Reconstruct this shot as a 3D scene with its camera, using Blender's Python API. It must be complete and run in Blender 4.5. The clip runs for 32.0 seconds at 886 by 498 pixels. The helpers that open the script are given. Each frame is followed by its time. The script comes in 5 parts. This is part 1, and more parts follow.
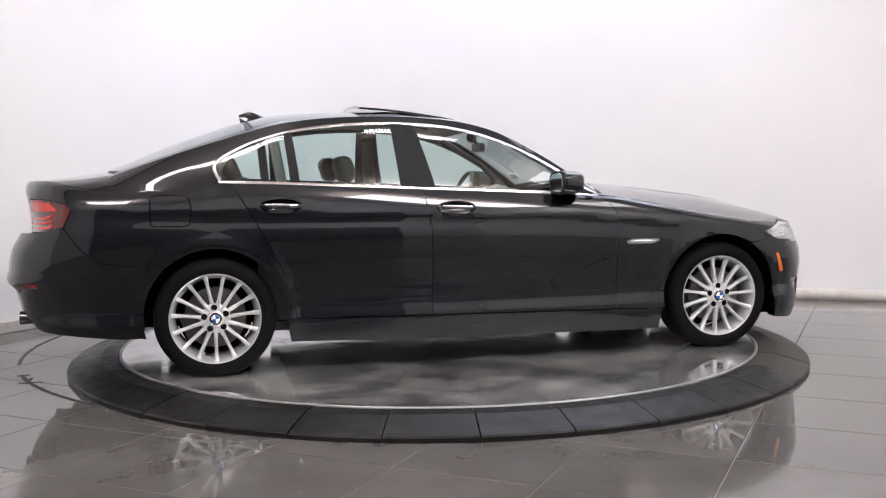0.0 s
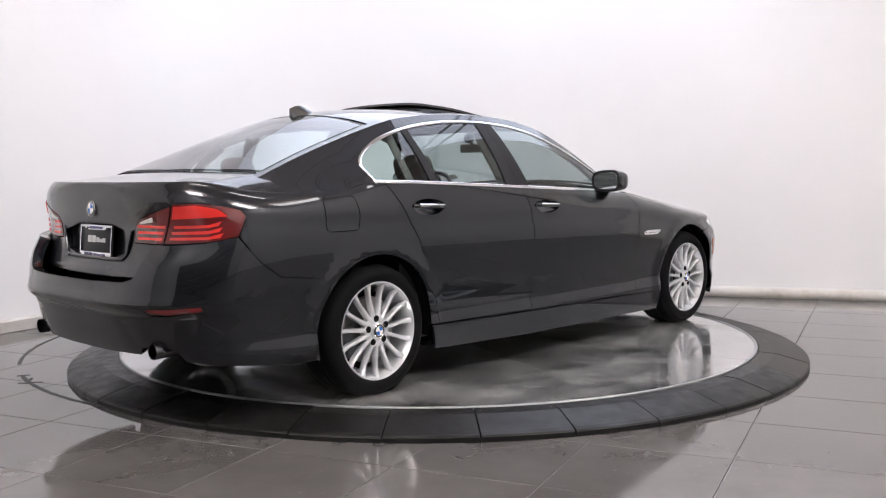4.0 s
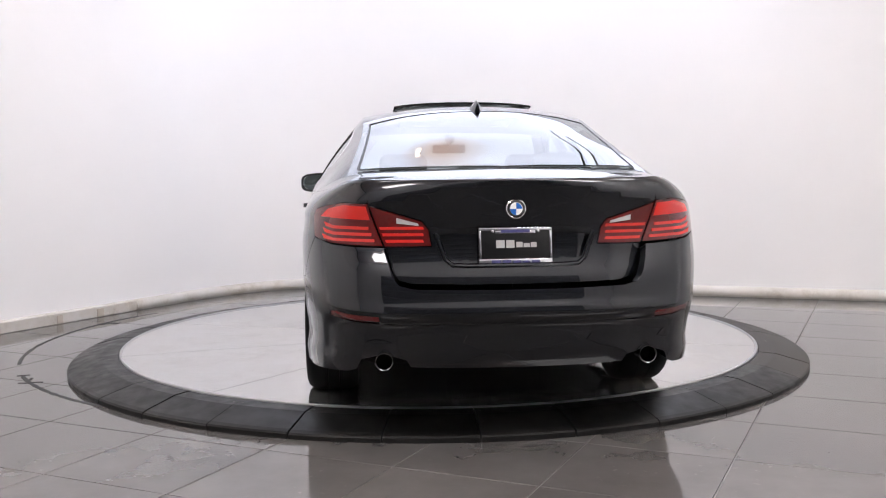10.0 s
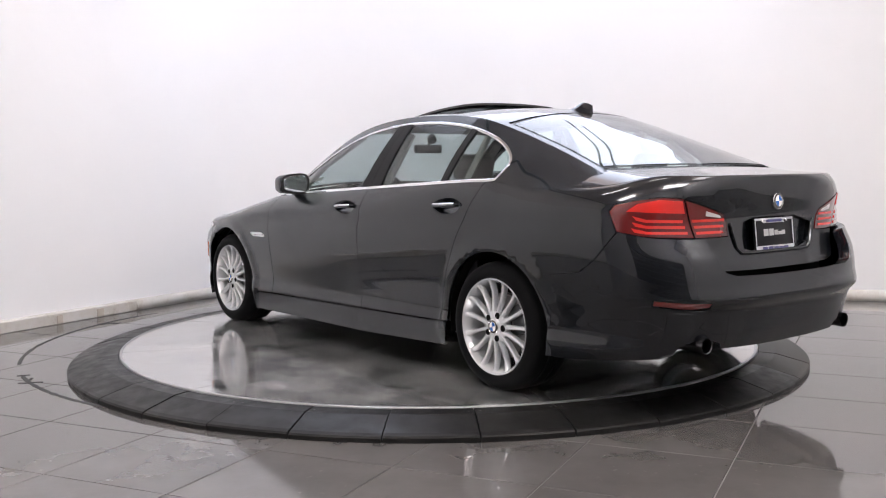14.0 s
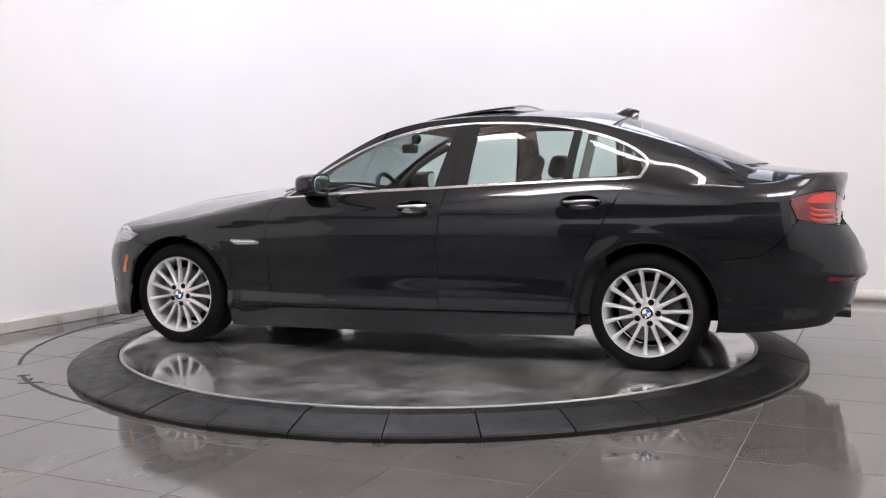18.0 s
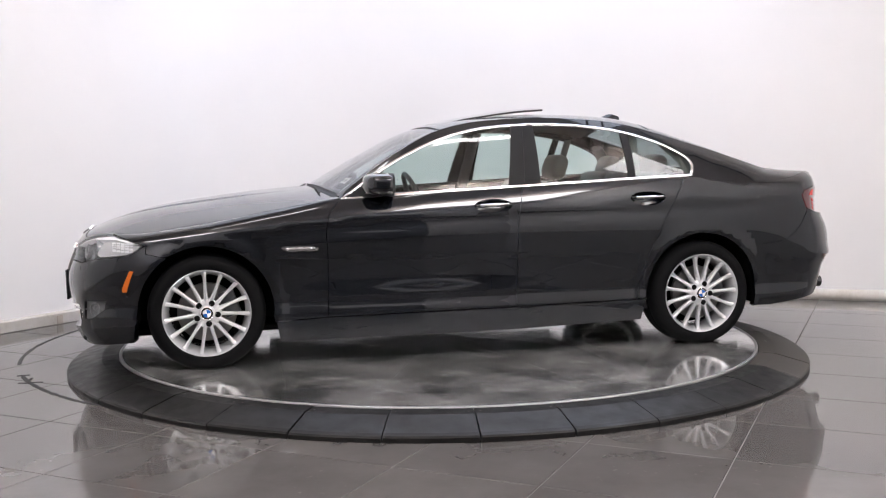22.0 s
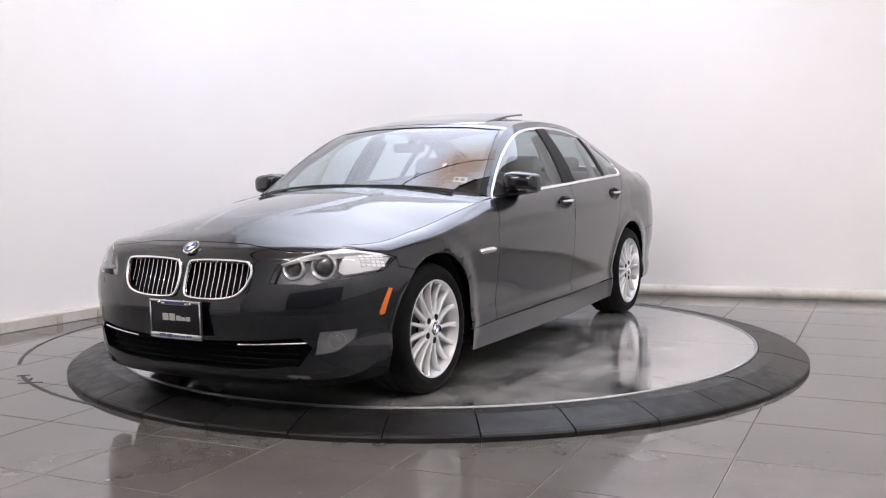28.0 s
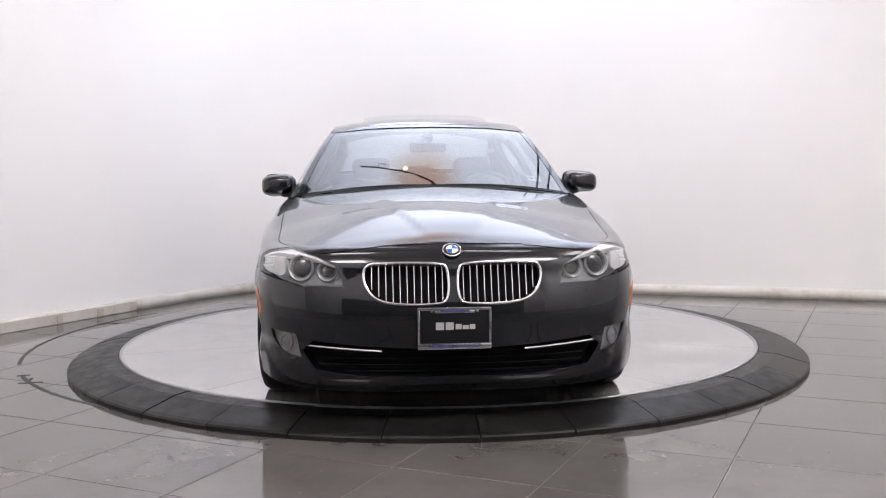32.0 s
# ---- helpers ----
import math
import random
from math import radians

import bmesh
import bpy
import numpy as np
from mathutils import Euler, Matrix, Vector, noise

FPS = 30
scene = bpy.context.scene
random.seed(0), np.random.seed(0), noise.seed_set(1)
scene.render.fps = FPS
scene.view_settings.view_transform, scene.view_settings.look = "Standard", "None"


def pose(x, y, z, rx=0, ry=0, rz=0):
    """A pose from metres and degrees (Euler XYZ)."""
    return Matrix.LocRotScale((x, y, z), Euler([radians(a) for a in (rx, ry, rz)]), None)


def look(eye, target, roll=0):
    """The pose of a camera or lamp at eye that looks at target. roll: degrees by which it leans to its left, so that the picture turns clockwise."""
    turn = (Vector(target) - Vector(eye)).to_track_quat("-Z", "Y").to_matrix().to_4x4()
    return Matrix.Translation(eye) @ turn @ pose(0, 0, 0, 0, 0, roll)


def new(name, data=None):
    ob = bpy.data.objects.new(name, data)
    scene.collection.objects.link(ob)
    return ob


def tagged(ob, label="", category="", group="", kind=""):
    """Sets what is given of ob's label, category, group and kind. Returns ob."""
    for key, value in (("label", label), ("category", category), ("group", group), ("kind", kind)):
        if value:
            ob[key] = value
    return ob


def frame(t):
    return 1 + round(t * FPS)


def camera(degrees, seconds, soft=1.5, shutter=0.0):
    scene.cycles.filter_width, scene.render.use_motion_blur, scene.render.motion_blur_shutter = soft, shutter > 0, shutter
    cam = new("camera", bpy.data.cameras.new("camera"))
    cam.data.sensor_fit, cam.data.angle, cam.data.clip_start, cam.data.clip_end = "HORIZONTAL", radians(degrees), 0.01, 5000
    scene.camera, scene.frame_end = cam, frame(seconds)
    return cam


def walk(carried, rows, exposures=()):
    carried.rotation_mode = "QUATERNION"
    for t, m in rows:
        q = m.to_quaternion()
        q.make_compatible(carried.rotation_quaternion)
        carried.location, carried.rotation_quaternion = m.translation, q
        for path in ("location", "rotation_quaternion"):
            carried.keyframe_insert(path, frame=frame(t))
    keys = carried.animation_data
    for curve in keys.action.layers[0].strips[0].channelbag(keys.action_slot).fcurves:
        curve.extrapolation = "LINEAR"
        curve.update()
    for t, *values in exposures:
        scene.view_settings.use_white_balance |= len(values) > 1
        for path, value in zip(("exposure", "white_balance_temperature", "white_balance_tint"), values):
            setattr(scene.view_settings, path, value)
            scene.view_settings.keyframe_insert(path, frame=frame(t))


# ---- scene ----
from mathutils import geometry

cam = camera(48.94, 32.0, soft=1.1)
EYE = look((0, -6.4387, 1.1038), (0.0162, -0.0207, 0.5705), -0.662)
walk(cam, [(0, EYE), (32, EYE)], exposures=[(0, 0.0), (32, 0.0)])

# heading of the turntable, degrees, second by second
HEADING = [13.72, 21.99, 30.22, 38.43, 46.62, 54.79, 62.93, 71.06, 79.18, 87.27, 95.36, 103.44, 111.5, 119.56, 127.61, 135.66, 143.71,
           151.76, 159.81, 167.86, 175.91, 183.98, 192.05, 200.13, 208.23, 216.34, 224.46, 232.6, 240.77, 248.95, 257.15, 265.38, 273.64]
AXIS_X = -0.018
FLOOR = -0.08
DISC_R, RAMP_R = 2.03, 2.323
TILE = 0.615
TILE_ANGLE = -24.9  # the way of one set of joints
CEILING = 6.6
WALL_TOP = 3.4  # the white wall ends here, the brown hall goes on above it
SOFT_Z = 3.85  # the softbox over the car

# ---- world and light ----
world = bpy.data.worlds.new("world")
scene.world = world
world.use_nodes = True
world.node_tree.nodes["Background"].inputs[0].default_value = (0.02, 0.02, 0.022, 1)
world.node_tree.nodes["Background"].inputs[1].default_value = 1.0


# ---- materials ----
def material(name, colour=(0.5, 0.5, 0.5), rough=0.5, metal=0.0, coat=0.0, emit=None, strength=1.0, spec=0.5):
    m = bpy.data.materials.new(name)
    m.use_nodes = True
    b = m.node_tree.nodes["Principled BSDF"]
    b.inputs["Base Color"].default_value = (*colour, 1)
    b.inputs["Roughness"].default_value = rough
    b.inputs["Metallic"].default_value = metal
    b.inputs["Coat Weight"].default_value = coat
    b.inputs["Coat Roughness"].default_value = 0.03
    b.inputs["Specular IOR Level"].default_value = spec
    if emit:
        b.inputs["Emission Color"].default_value = (*emit, 1)
        b.inputs["Emission Strength"].default_value = strength
    return m


def node(m, kind, **inputs):
    n = m.node_tree.nodes.new(kind)
    for key, value in inputs.items():
        n.inputs[key.replace("_", " ")].default_value = value
    return n


def link(m, a, b):
    m.node_tree.links.new(a, b)


def coords(m, kind="Object", scale=(1, 1, 1)):
    c = node(m, "ShaderNodeTexCoord")
    mp = node(m, "ShaderNodeMapping")
    mp.inputs["Scale"].default_value = scale
    link(m, c.outputs[kind], mp.inputs["Vector"])
    return mp.outputs["Vector"]


def ramp(m, fac, stops):
    r = node(m, "ShaderNodeValToRGB")
    el = r.color_ramp.elements
    while len(el) < len(stops):
        el.new(0.5)
    for e, (p, c) in zip(el, stops):
        e.position, e.color = p, (*c, 1) if len(c) == 3 else c
    link(m, fac, r.inputs["Fac"])
    return r.outputs["Color"]


def noisy(m, vec, scale, detail=4.0, rough=0.55):
    n = node(m, "ShaderNodeTexNoise")
    n.inputs["Scale"].default_value, n.inputs["Detail"].default_value, n.inputs["Roughness"].default_value = scale, detail, rough
    link(m, vec, n.inputs["Vector"])
    return n.outputs["Fac"]


def blend(m, a, b, fac, kind="MIX"):
    n = node(m, "ShaderNodeMix")
    n.data_type, n.blend_type = "RGBA", kind
    link(m, a, n.inputs[6]), link(m, b, n.inputs[7])
    if isinstance(fac, float):
        n.inputs[0].default_value = fac
    else:
        link(m, fac, n.inputs[0])
    return n.outputs[2]


def bump(m, fac, strength, distance=0.01):
    n = node(m, "ShaderNodeBump")
    n.inputs["Strength"].default_value, n.inputs["Distance"].default_value = strength, distance
    link(m, fac, n.inputs["Height"])
    link(m, n.outputs["Normal"], m.node_tree.nodes["Principled BSDF"].inputs["Normal"])


def bsdf(m):
    return m.node_tree.nodes["Principled BSDF"]


def to_range(m, fac, a, b, c=0.0, d=1.0):
    n = node(m, "ShaderNodeMapRange")
    n.inputs[1].default_value, n.inputs[2].default_value, n.inputs[3].default_value, n.inputs[4].default_value = c, d, a, b
    link(m, fac, n.inputs[0])
    return n.outputs[0]


def paint_material():
    m = material("car_paint", (0.006, 0.007, 0.009), 0.36, 0.85, 1.0, spec=0.0)
    v = coords(m)
    flake = noisy(m, v, 900.0, 2.0)
    base = ramp(m, flake, [(0.35, (0.0050, 0.0063, 0.0090)), (0.7, (0.0125, 0.0152, 0.0205))])
    link(m, base, bsdf(m).inputs["Base Color"])
    film = noisy(m, v, 3.0, 5.0)
    link(m, to_range(m, film, 0.01, 0.03, 0.3, 0.75), bsdf(m).inputs["Coat Roughness"])
    bsdf(m).inputs["Coat IOR"].default_value = 1.57
    return m


def glass_material(name, tint, face=0.06, rough=0.0):
    """Thin tinted pane; face: the share that it mirrors when seen square on."""
    m = bpy.data.materials.new(name)
    m.use_nodes = True
    t = m.node_tree
    t.nodes.clear()
    out = node(m, "ShaderNodeOutputMaterial")
    mix = node(m, "ShaderNodeMixShader")
    clear = node(m, "ShaderNodeBsdfTransparent")
    clear.inputs[0].default_value = (*tint, 1)
    gloss = node(m, "ShaderNodeBsdfGlossy")
    gloss.inputs["Roughness"].default_value = rough
    gloss.inputs["Color"].default_value = (1, 1, 1, 1)
    lw = node(m, "ShaderNodeLayerWeight")
    lw.inputs["Blend"].default_value = 0.5
    power = node(m, "ShaderNodeMath")
    power.operation = "POWER"
    power.inputs[1].default_value = 5.0
    link(m, lw.outputs["Facing"], power.inputs[0])
    link(m, to_range(m, power.outputs[0], face, 1.0), mix.inputs[0])
    link(m, clear.outputs[0], mix.inputs[1]), link(m, gloss.outputs[0], mix.inputs[2])
    link(m, mix.outputs[0], out.inputs[0])
    return m


def rubber_material():
    m = material("ramp_rubber", (0.05, 0.05, 0.052), 0.55, spec=0.22)
    v = coords(m, "Object")
    rnd = node(m, "ShaderNodeObjectInfo")
    a = ramp(m, noisy(m, v, 7.0, 6.0), [(0.3, (0.0082, 0.0079, 0.0077)), (0.75, (0.0172, 0.0168, 0.0164))])
    tone = ramp(m, rnd.outputs["Random"], [(0.0, (0.82, 0.82, 0.82)), (1.0, (1.15, 1.14, 1.12))])
    link(m, blend(m, a, tone, 1.0, "MULTIPLY"), bsdf(m).inputs["Base Color"])
    fine = noisy(m, v, 160.0, 3.0)
    link(m, to_range(m, noisy(m, v, 11.0, 5.0), 0.30, 0.50, 0.3, 0.7), bsdf(m).inputs["Roughness"])
    bump(m, fine, 0.12, 0.002)
    return m


def tile_material():
    """Polished grey porcelain with a faint cloud and small pale scuffs."""
    m = material("floor_tile", (0.3, 0.29, 0.285), 0.12, spec=0.55)
    g = node(m, "ShaderNodeNewGeometry")
    rnd = node(m, "ShaderNodeObjectInfo")
    a = ramp(m, noisy(m, g.outputs["Position"], 2.2, 5.0, 0.6), [(0.3, (0.096, 0.090, 0.087)), (0.7, (0.132, 0.125, 0.121))])
    tone = ramp(m, rnd.outputs["Random"], [(0.0, (0.93, 0.93, 0.935)), (1.0, (1.05, 1.045, 1.04))])
    c = blend(m, a, tone, 1.0, "MULTIPLY")
    spots = noisy(m, g.outputs["Position"], 26.0, 3.0, 0.5)
    where = noisy(m, g.outputs["Position"], 3.1, 2.0)
    both_on = node(m, "ShaderNodeMath")
    both_on.operation = "MULTIPLY"
    link(m, to_range(m, spots, 0.0, 1.0, 0.66, 0.74), both_on.inputs[0]), link(m, to_range(m, where, 0.0, 0.28, 0.50, 0.64), both_on.inputs[1])
    pale = node(m, "ShaderNodeRGB")
    pale.outputs[0].default_value = (0.30, 0.28, 0.26, 1)
    link(m, blend(m, c, pale.outputs[0], both_on.outputs[0]), bsdf(m).inputs["Base Color"])
    film = noisy(m, g.outputs["Position"], 5.0, 4.0)
    link(m, to_range(m, film, 0.035, 0.085, 0.35, 0.7), bsdf(m).inputs["Roughness"])
    return m


def steel_material():
    """Polished plate under a cloudy film of dust, with wipe marks."""
    m = material("disc_steel", (0.42, 0.42, 0.425), 0.16, 0.9)
    v = coords(m)
    blotch = noisy(m, v, 2.3, 10.0, 0.68)
    fine = noisy(m, coords(m, "Object", (1.0, 2.2, 1)), 7.0, 8.0, 0.72)
    haze = node(m, "ShaderNodeMath")
    haze.operation = "MULTIPLY_ADD"
    haze.inputs[1].default_value = 0.45
    link(m, fine, haze.inputs[0]), link(m, blotch, haze.inputs[2])
    h = to_range(m, haze.outputs[0], 0.0, 1.0, 0.60, 0.90)
    link(m, ramp(m, h, [(0.0, (0.55, 0.55, 0.555)), (0.5, (0.64, 0.635, 0.63)), (1.0, (0.70, 0.69, 0.68))]), bsdf(m).inputs["Base Color"])
    link(m, to_range(m, h, 0.94, 0.62), bsdf(m).inputs["Metallic"])
    link(m, to_range(m, h, 0.05, 0.20), bsdf(m).inputs["Roughness"])
    bump(m, noisy(m, v, 14.0, 4.0), 0.015, 0.01)
    return m


def wall_material():
    m = material("white_wall", (0.82, 0.815, 0.82), 0.6)
    g = node(m, "ShaderNodeNewGeometry")
    a = ramp(m, noisy(m, g.outputs["Position"], 0.7, 5.0), [(0.3, (0.81, 0.806, 0.808)), (0.7, (0.84, 0.836, 0.838))])
    link(m, a, bsdf(m).inputs["Base Color"])
    bump(m, noisy(m, g.outputs["Position"], 30.0, 3.0), 0.05, 0.004)
    return m


def base_material():
    m = material("wall_base_white", (0.8, 0.78, 0.75), 0.45)
    g = node(m, "ShaderNodeNewGeometry")
    stain = ramp(m, noisy(m, g.outputs["Position"], 3.2, 8.0, 0.7), [(0.38, (0.58, 0.565, 0.54)), (0.55, (0.53, 0.505, 0.46)), (0.72, (0.34, 0.295, 0.24))])
    link(m, stain, bsdf(m).inputs["Base Color"])
    return m


PAINT = paint_material()
GLASS = glass_material("side_glass", (0.74, 0.84, 0.82), 0.06)
SCREEN = glass_material("screen_glass", (0.53, 0.585, 0.60), 0.14)
LENS = glass_material("lamp_lens", (0.94, 0.95, 0.96), 0.05)
RUBBER = rubber_material()
TILES = tile_material()
STEEL = steel_material()
WALL = wall_material()
BASEWHITE = base_material()
GROUT = material("floor_joint", (0.14, 0.135, 0.13), 0.6)
CHROME = material("chrome", (0.82, 0.82, 0.83), 0.07, 1.0)
TIPSTEEL = material("exhaust_steel", (0.13, 0.13, 0.133), 0.24, 1.0)
PLATEFRAME = material("plate_frame_chrome", (0.62, 0.63, 0.66), 0.10, 1.0)
SATIN = material("satin_metal", (0.72, 0.72, 0.73), 0.22, 1.0)
RIMSTEEL = material("rim_steel", (0.45, 0.45, 0.46), 0.38, 0.8)
BOLT = material("bolt_grey", (0.17, 0.165, 0.16), 0.4, 0.5)
ALLOY = material("alloy_silver", (0.63, 0.64, 0.655), 0.26, 0.5, 0.4)
TYRE = material("tyre_rubber", (0.005, 0.005, 0.0055), 0.7, spec=0.10)
BLACK = material("black_plastic", (0.012, 0.012, 0.013), 0.42)
GLOSSBLACK = material("gloss_black", (0.008, 0.008, 0.009), 0.08, 0.0, 1.0)
SATINBLACK = material("satin_black_plastic", (0.010, 0.010, 0.011), 0.6, spec=0.25)
MATT = material("dark_void", (0.005, 0.005, 0.005), 0.9, spec=0.1)
LEATHER = material("grey_leather", (0.055, 0.053, 0.052), 0.45)
HEADLINING = material("headlining", (0.16, 0.155, 0.15), 0.85)
DASH = material("dash_plastic", (0.022, 0.022, 0.023), 0.5)
BLUE = material("badge_blue", (0.02, 0.12, 0.42), 0.2, 0, 1)
WHITE = material("badge_white", (0.8, 0.8, 0.8), 0.2, 0, 1)
AMBER = material("amber_plastic", (0.62, 0.14, 0.015), 0.2, 0, 0.6)
RED = material("red_lens", (0.11, 0.004, 0.004), 0.12, 0, 1.0)
REDBAR = material("red_light_bar", (0.66, 0.022, 0.016), 0.16, 0, 1.0)
REDDARK = material("dark_red_lens", (0.16, 0.006, 0.008), 0.12, 0, 1.0)
FACETGREY = material("indicator_grey", (0.48, 0.48, 0.49), 0.35)
REFLECTOR = material("lamp_reflector", (0.62, 0.62, 0.63), 0.28, 0.4)
HOUSING = material("lamp_housing_silver", (0.20, 0.202, 0.21), 0.3, 0.3)
RING = material("lamp_ring_grey", (0.36, 0.365, 0.375), 0.25, 0.4)
FOGGREY = material("fog_bezel_grey", (0.16, 0.162, 0.168), 0.35, 0.2)
LAMPWHITE = material("lamp_white", (0.85, 0.85, 0.86), 0.35)
LAMPGREY = material("lamp_housing_grey", (0.055, 0.058, 0.062), 0.35, 0.3)
PLATEDARK = material("plate_black", (0.007, 0.007, 0.008), 0.4, spec=0.25)
PLATEINK = material("plate_ink_silver", (0.5, 0.5, 0.5), 0.4, 0.3)
FRAMEBLUE = material("frame_ink_blue", (0.05, 0.05, 0.16), 0.4)
PAPER = material("sticker_paper", (0.75, 0.76, 0.72), 0.6)
BROWN = material("worn_brown_rubber", (0.038, 0.034, 0.029), 0.6)
BRAKE = material("brake_steel", (0.16, 0.155, 0.15), 0.35, 0.8)
CEIL = material("ceiling_brown", (0.66, 0.57, 0.52), 0.8)
# unseen wall behind the camera; its grey stands in for dim light there
DIMWALL = material("studio_dimmed_wall", (0.56, 0.55, 0.56), 0.8)
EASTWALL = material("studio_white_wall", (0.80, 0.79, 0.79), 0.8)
SHUTTER = material("shutter_dark", (0.115, 0.115, 0.119), 0.5)
UPPERWALL = material("hall_brown_wall", (0.72, 0.69, 0.68), 0.8)


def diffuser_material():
    """Cool white cloth; the hanging bulb's warm glow is painted into its emission colour."""
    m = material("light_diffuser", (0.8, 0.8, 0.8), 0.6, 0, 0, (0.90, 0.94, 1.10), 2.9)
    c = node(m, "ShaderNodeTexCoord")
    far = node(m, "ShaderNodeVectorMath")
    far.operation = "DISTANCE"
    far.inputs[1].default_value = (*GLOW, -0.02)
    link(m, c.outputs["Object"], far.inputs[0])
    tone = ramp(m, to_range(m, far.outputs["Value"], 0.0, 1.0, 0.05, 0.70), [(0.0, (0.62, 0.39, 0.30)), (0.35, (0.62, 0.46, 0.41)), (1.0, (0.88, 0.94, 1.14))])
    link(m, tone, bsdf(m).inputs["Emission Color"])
    # emission is painted weaker towards one end, to dim its reflection in the car
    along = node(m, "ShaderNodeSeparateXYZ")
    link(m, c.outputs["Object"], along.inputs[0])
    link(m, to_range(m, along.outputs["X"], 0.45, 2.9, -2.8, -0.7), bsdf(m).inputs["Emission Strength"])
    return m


# centre of the painted warm glow, in the diffuser's own x and y
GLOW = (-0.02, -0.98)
DIFFUSER = diffuser_material()
# weaker cover of the fill light added beside the east wall
EASTFILL = material("east_fill_cover", (0.8, 0.8, 0.8), 0.6, 0, 0, (1.03, 1.0, 1.01), 9.0)
TUBE = material("light_strip", (0.8, 0.8, 0.8), 0.6, 0, 0, (1.03, 1.0, 1.01), 20.5)
TAPE = material("black_marking", (0.03, 0.03, 0.03), 0.6)


# ---- mesh helpers ----
def mesh_object(name, verts, faces, mat, parent=None, label="", smooth=False, normals=None):
    me = bpy.data.meshes.new(name)
    me.from_pydata([tuple(v) for v in verts], [], faces)
    me.materials.append(mat)
    if smooth:
        me.polygons.foreach_set("use_smooth", [True] * len(me.polygons))
    if normals is not None:
        me.normals_split_custom_set_from_vertices([tuple(n) for n in normals])
    me.update()
    ob = new(name, me)
    ob.parent = parent
    if label:
        tagged(ob, label)
    return ob


def part(name, bm, mat, parent, label="", smooth=True, sharp=35):
    me = bpy.data.meshes.new(name)
    bmesh.ops.recalc_face_normals(bm, faces=bm.faces[:])
    if smooth:
        for f in bm.faces:
            f.smooth = True
        for e in bm.edges:
            if len(e.link_faces) == 2 and e.calc_face_angle(0) > radians(sharp):
                e.smooth = False
    bm.to_mesh(me)
    bm.free()
    for m in (mat if isinstance(mat, (list, tuple)) else [mat]):
        me.materials.append(m)
    ob = new(name, me)
    ob.parent = parent
    if label:
        tagged(ob, label)
    return ob


def thing(name, label, category, group="", kind=""):
    return tagged(new(name), label, category, group, kind)


def box(bm, x0, x1, y0, y1, z0, z1, bevel=0.0, seg=2, m=None):
    r = bmesh.ops.create_cube(bm, size=1.0)
    vs = r["verts"]
    for v in vs:
        v.co = Vector(((x0 + x1) / 2 + v.co.x * (x1 - x0), (y0 + y1) / 2 + v.co.y * (y1 - y0), (z0 + z1) / 2 + v.co.z * (z1 - z0)))
    if bevel:
        es = list({e for v in vs for e in v.link_edges})
        out = bmesh.ops.bevel(bm, geom=es, offset=bevel, segments=seg, profile=0.5, affect="EDGES")
        vs = list({v for f in out["faces"] for v in f.verts} | {v for v in vs if v.is_valid})
    if m is not None:
        bmesh.ops.transform(bm, matrix=m, verts=vs)
    return vs


def lathe(bm, profile, n=48, closed=False, m=None):
    """profile: (radius, height) pairs, turned round the z axis."""
    rings = []
    for r, h in profile:
        rings.append([bm.verts.new((r * math.cos(2 * math.pi * i / n), r * math.sin(2 * math.pi * i / n), h)) for i in range(n)])
    pairs = list(zip(rings, rings[1:])) + ([(rings[-1], rings[0])] if closed else [])
    for a, b in pairs:
        for i in range(n):
            bm.faces.new((a[i], a[(i + 1) % n], b[(i + 1) % n], b[i]))
    if m is not None:
        bmesh.ops.transform(bm, matrix=m, verts=[v for r in rings for v in r])
    return rings


def tube(bm, pts, radius, n=8, closed=False, flat=1.0):
    """A round or flattened bar along points."""
    pts = [Vector(p) for p in pts]
    k = len(pts)
    rings, up = [], Vector((0, 0, 1))
    for i, p in enumerate(pts):
        d = (pts[(i + 1) % k] - pts[i - 1]) if closed or 0 < i < k - 1 else (pts[1] - pts[0] if i == 0 else pts[-1] - pts[-2])
        d.normalize()
        u = up if abs(d.z) < 0.95 else Vector((1, 0, 0))
        a = d.cross(u).normalized()
        b = a.cross(d)
        rings.append([bm.verts.new(p + a * math.cos(2 * math.pi * j / n) * radius + b * math.sin(2 * math.pi * j / n) * radius * flat) for j in range(n)])
    for i in range(k if closed else k - 1):
        a, b = rings[i], rings[(i + 1) % k]
        for j in range(n):
            bm.faces.new((a[j], a[(j + 1) % n], b[(j + 1) % n], b[j]))
    if not closed:
        bm.faces.new(rings[0]), bm.faces.new(rings[-1])


def curve(*pts):
    """A smooth function through (x, value) pairs, held level beyond its ends."""
    xs = [p[0] for p in pts]
    ys = [p[1] for p in pts]
    if xs[0] > xs[-1]:
        xs, ys = xs[::-1], ys[::-1]
    n = len(xs)
    d = [(ys[i + 1] - ys[i]) / (xs[i + 1] - xs[i]) for i in range(n - 1)]
    t = [d[0]] + [((xs[i + 1] - xs[i]) * d[i - 1] + (xs[i] - xs[i - 1]) * d[i]) / (xs[i + 1] - xs[i - 1]) for i in range(1, n - 1)] + [d[-1]]

    def f(x):
        if x <= xs[0]:
            return ys[0]
        if x >= xs[-1]:
            return ys[-1]
        i = 0
        while x > xs[i + 1]:
            i += 1
        h = xs[i + 1] - xs[i]
        u = (x - xs[i]) / h
        return (ys[i] * (1 + 2 * u) * (1 - u) ** 2 + t[i] * h * u * (1 - u) ** 2 + ys[i + 1] * u * u * (3 - 2 * u) + t[i + 1] * h * u * u * (u - 1))
    return f


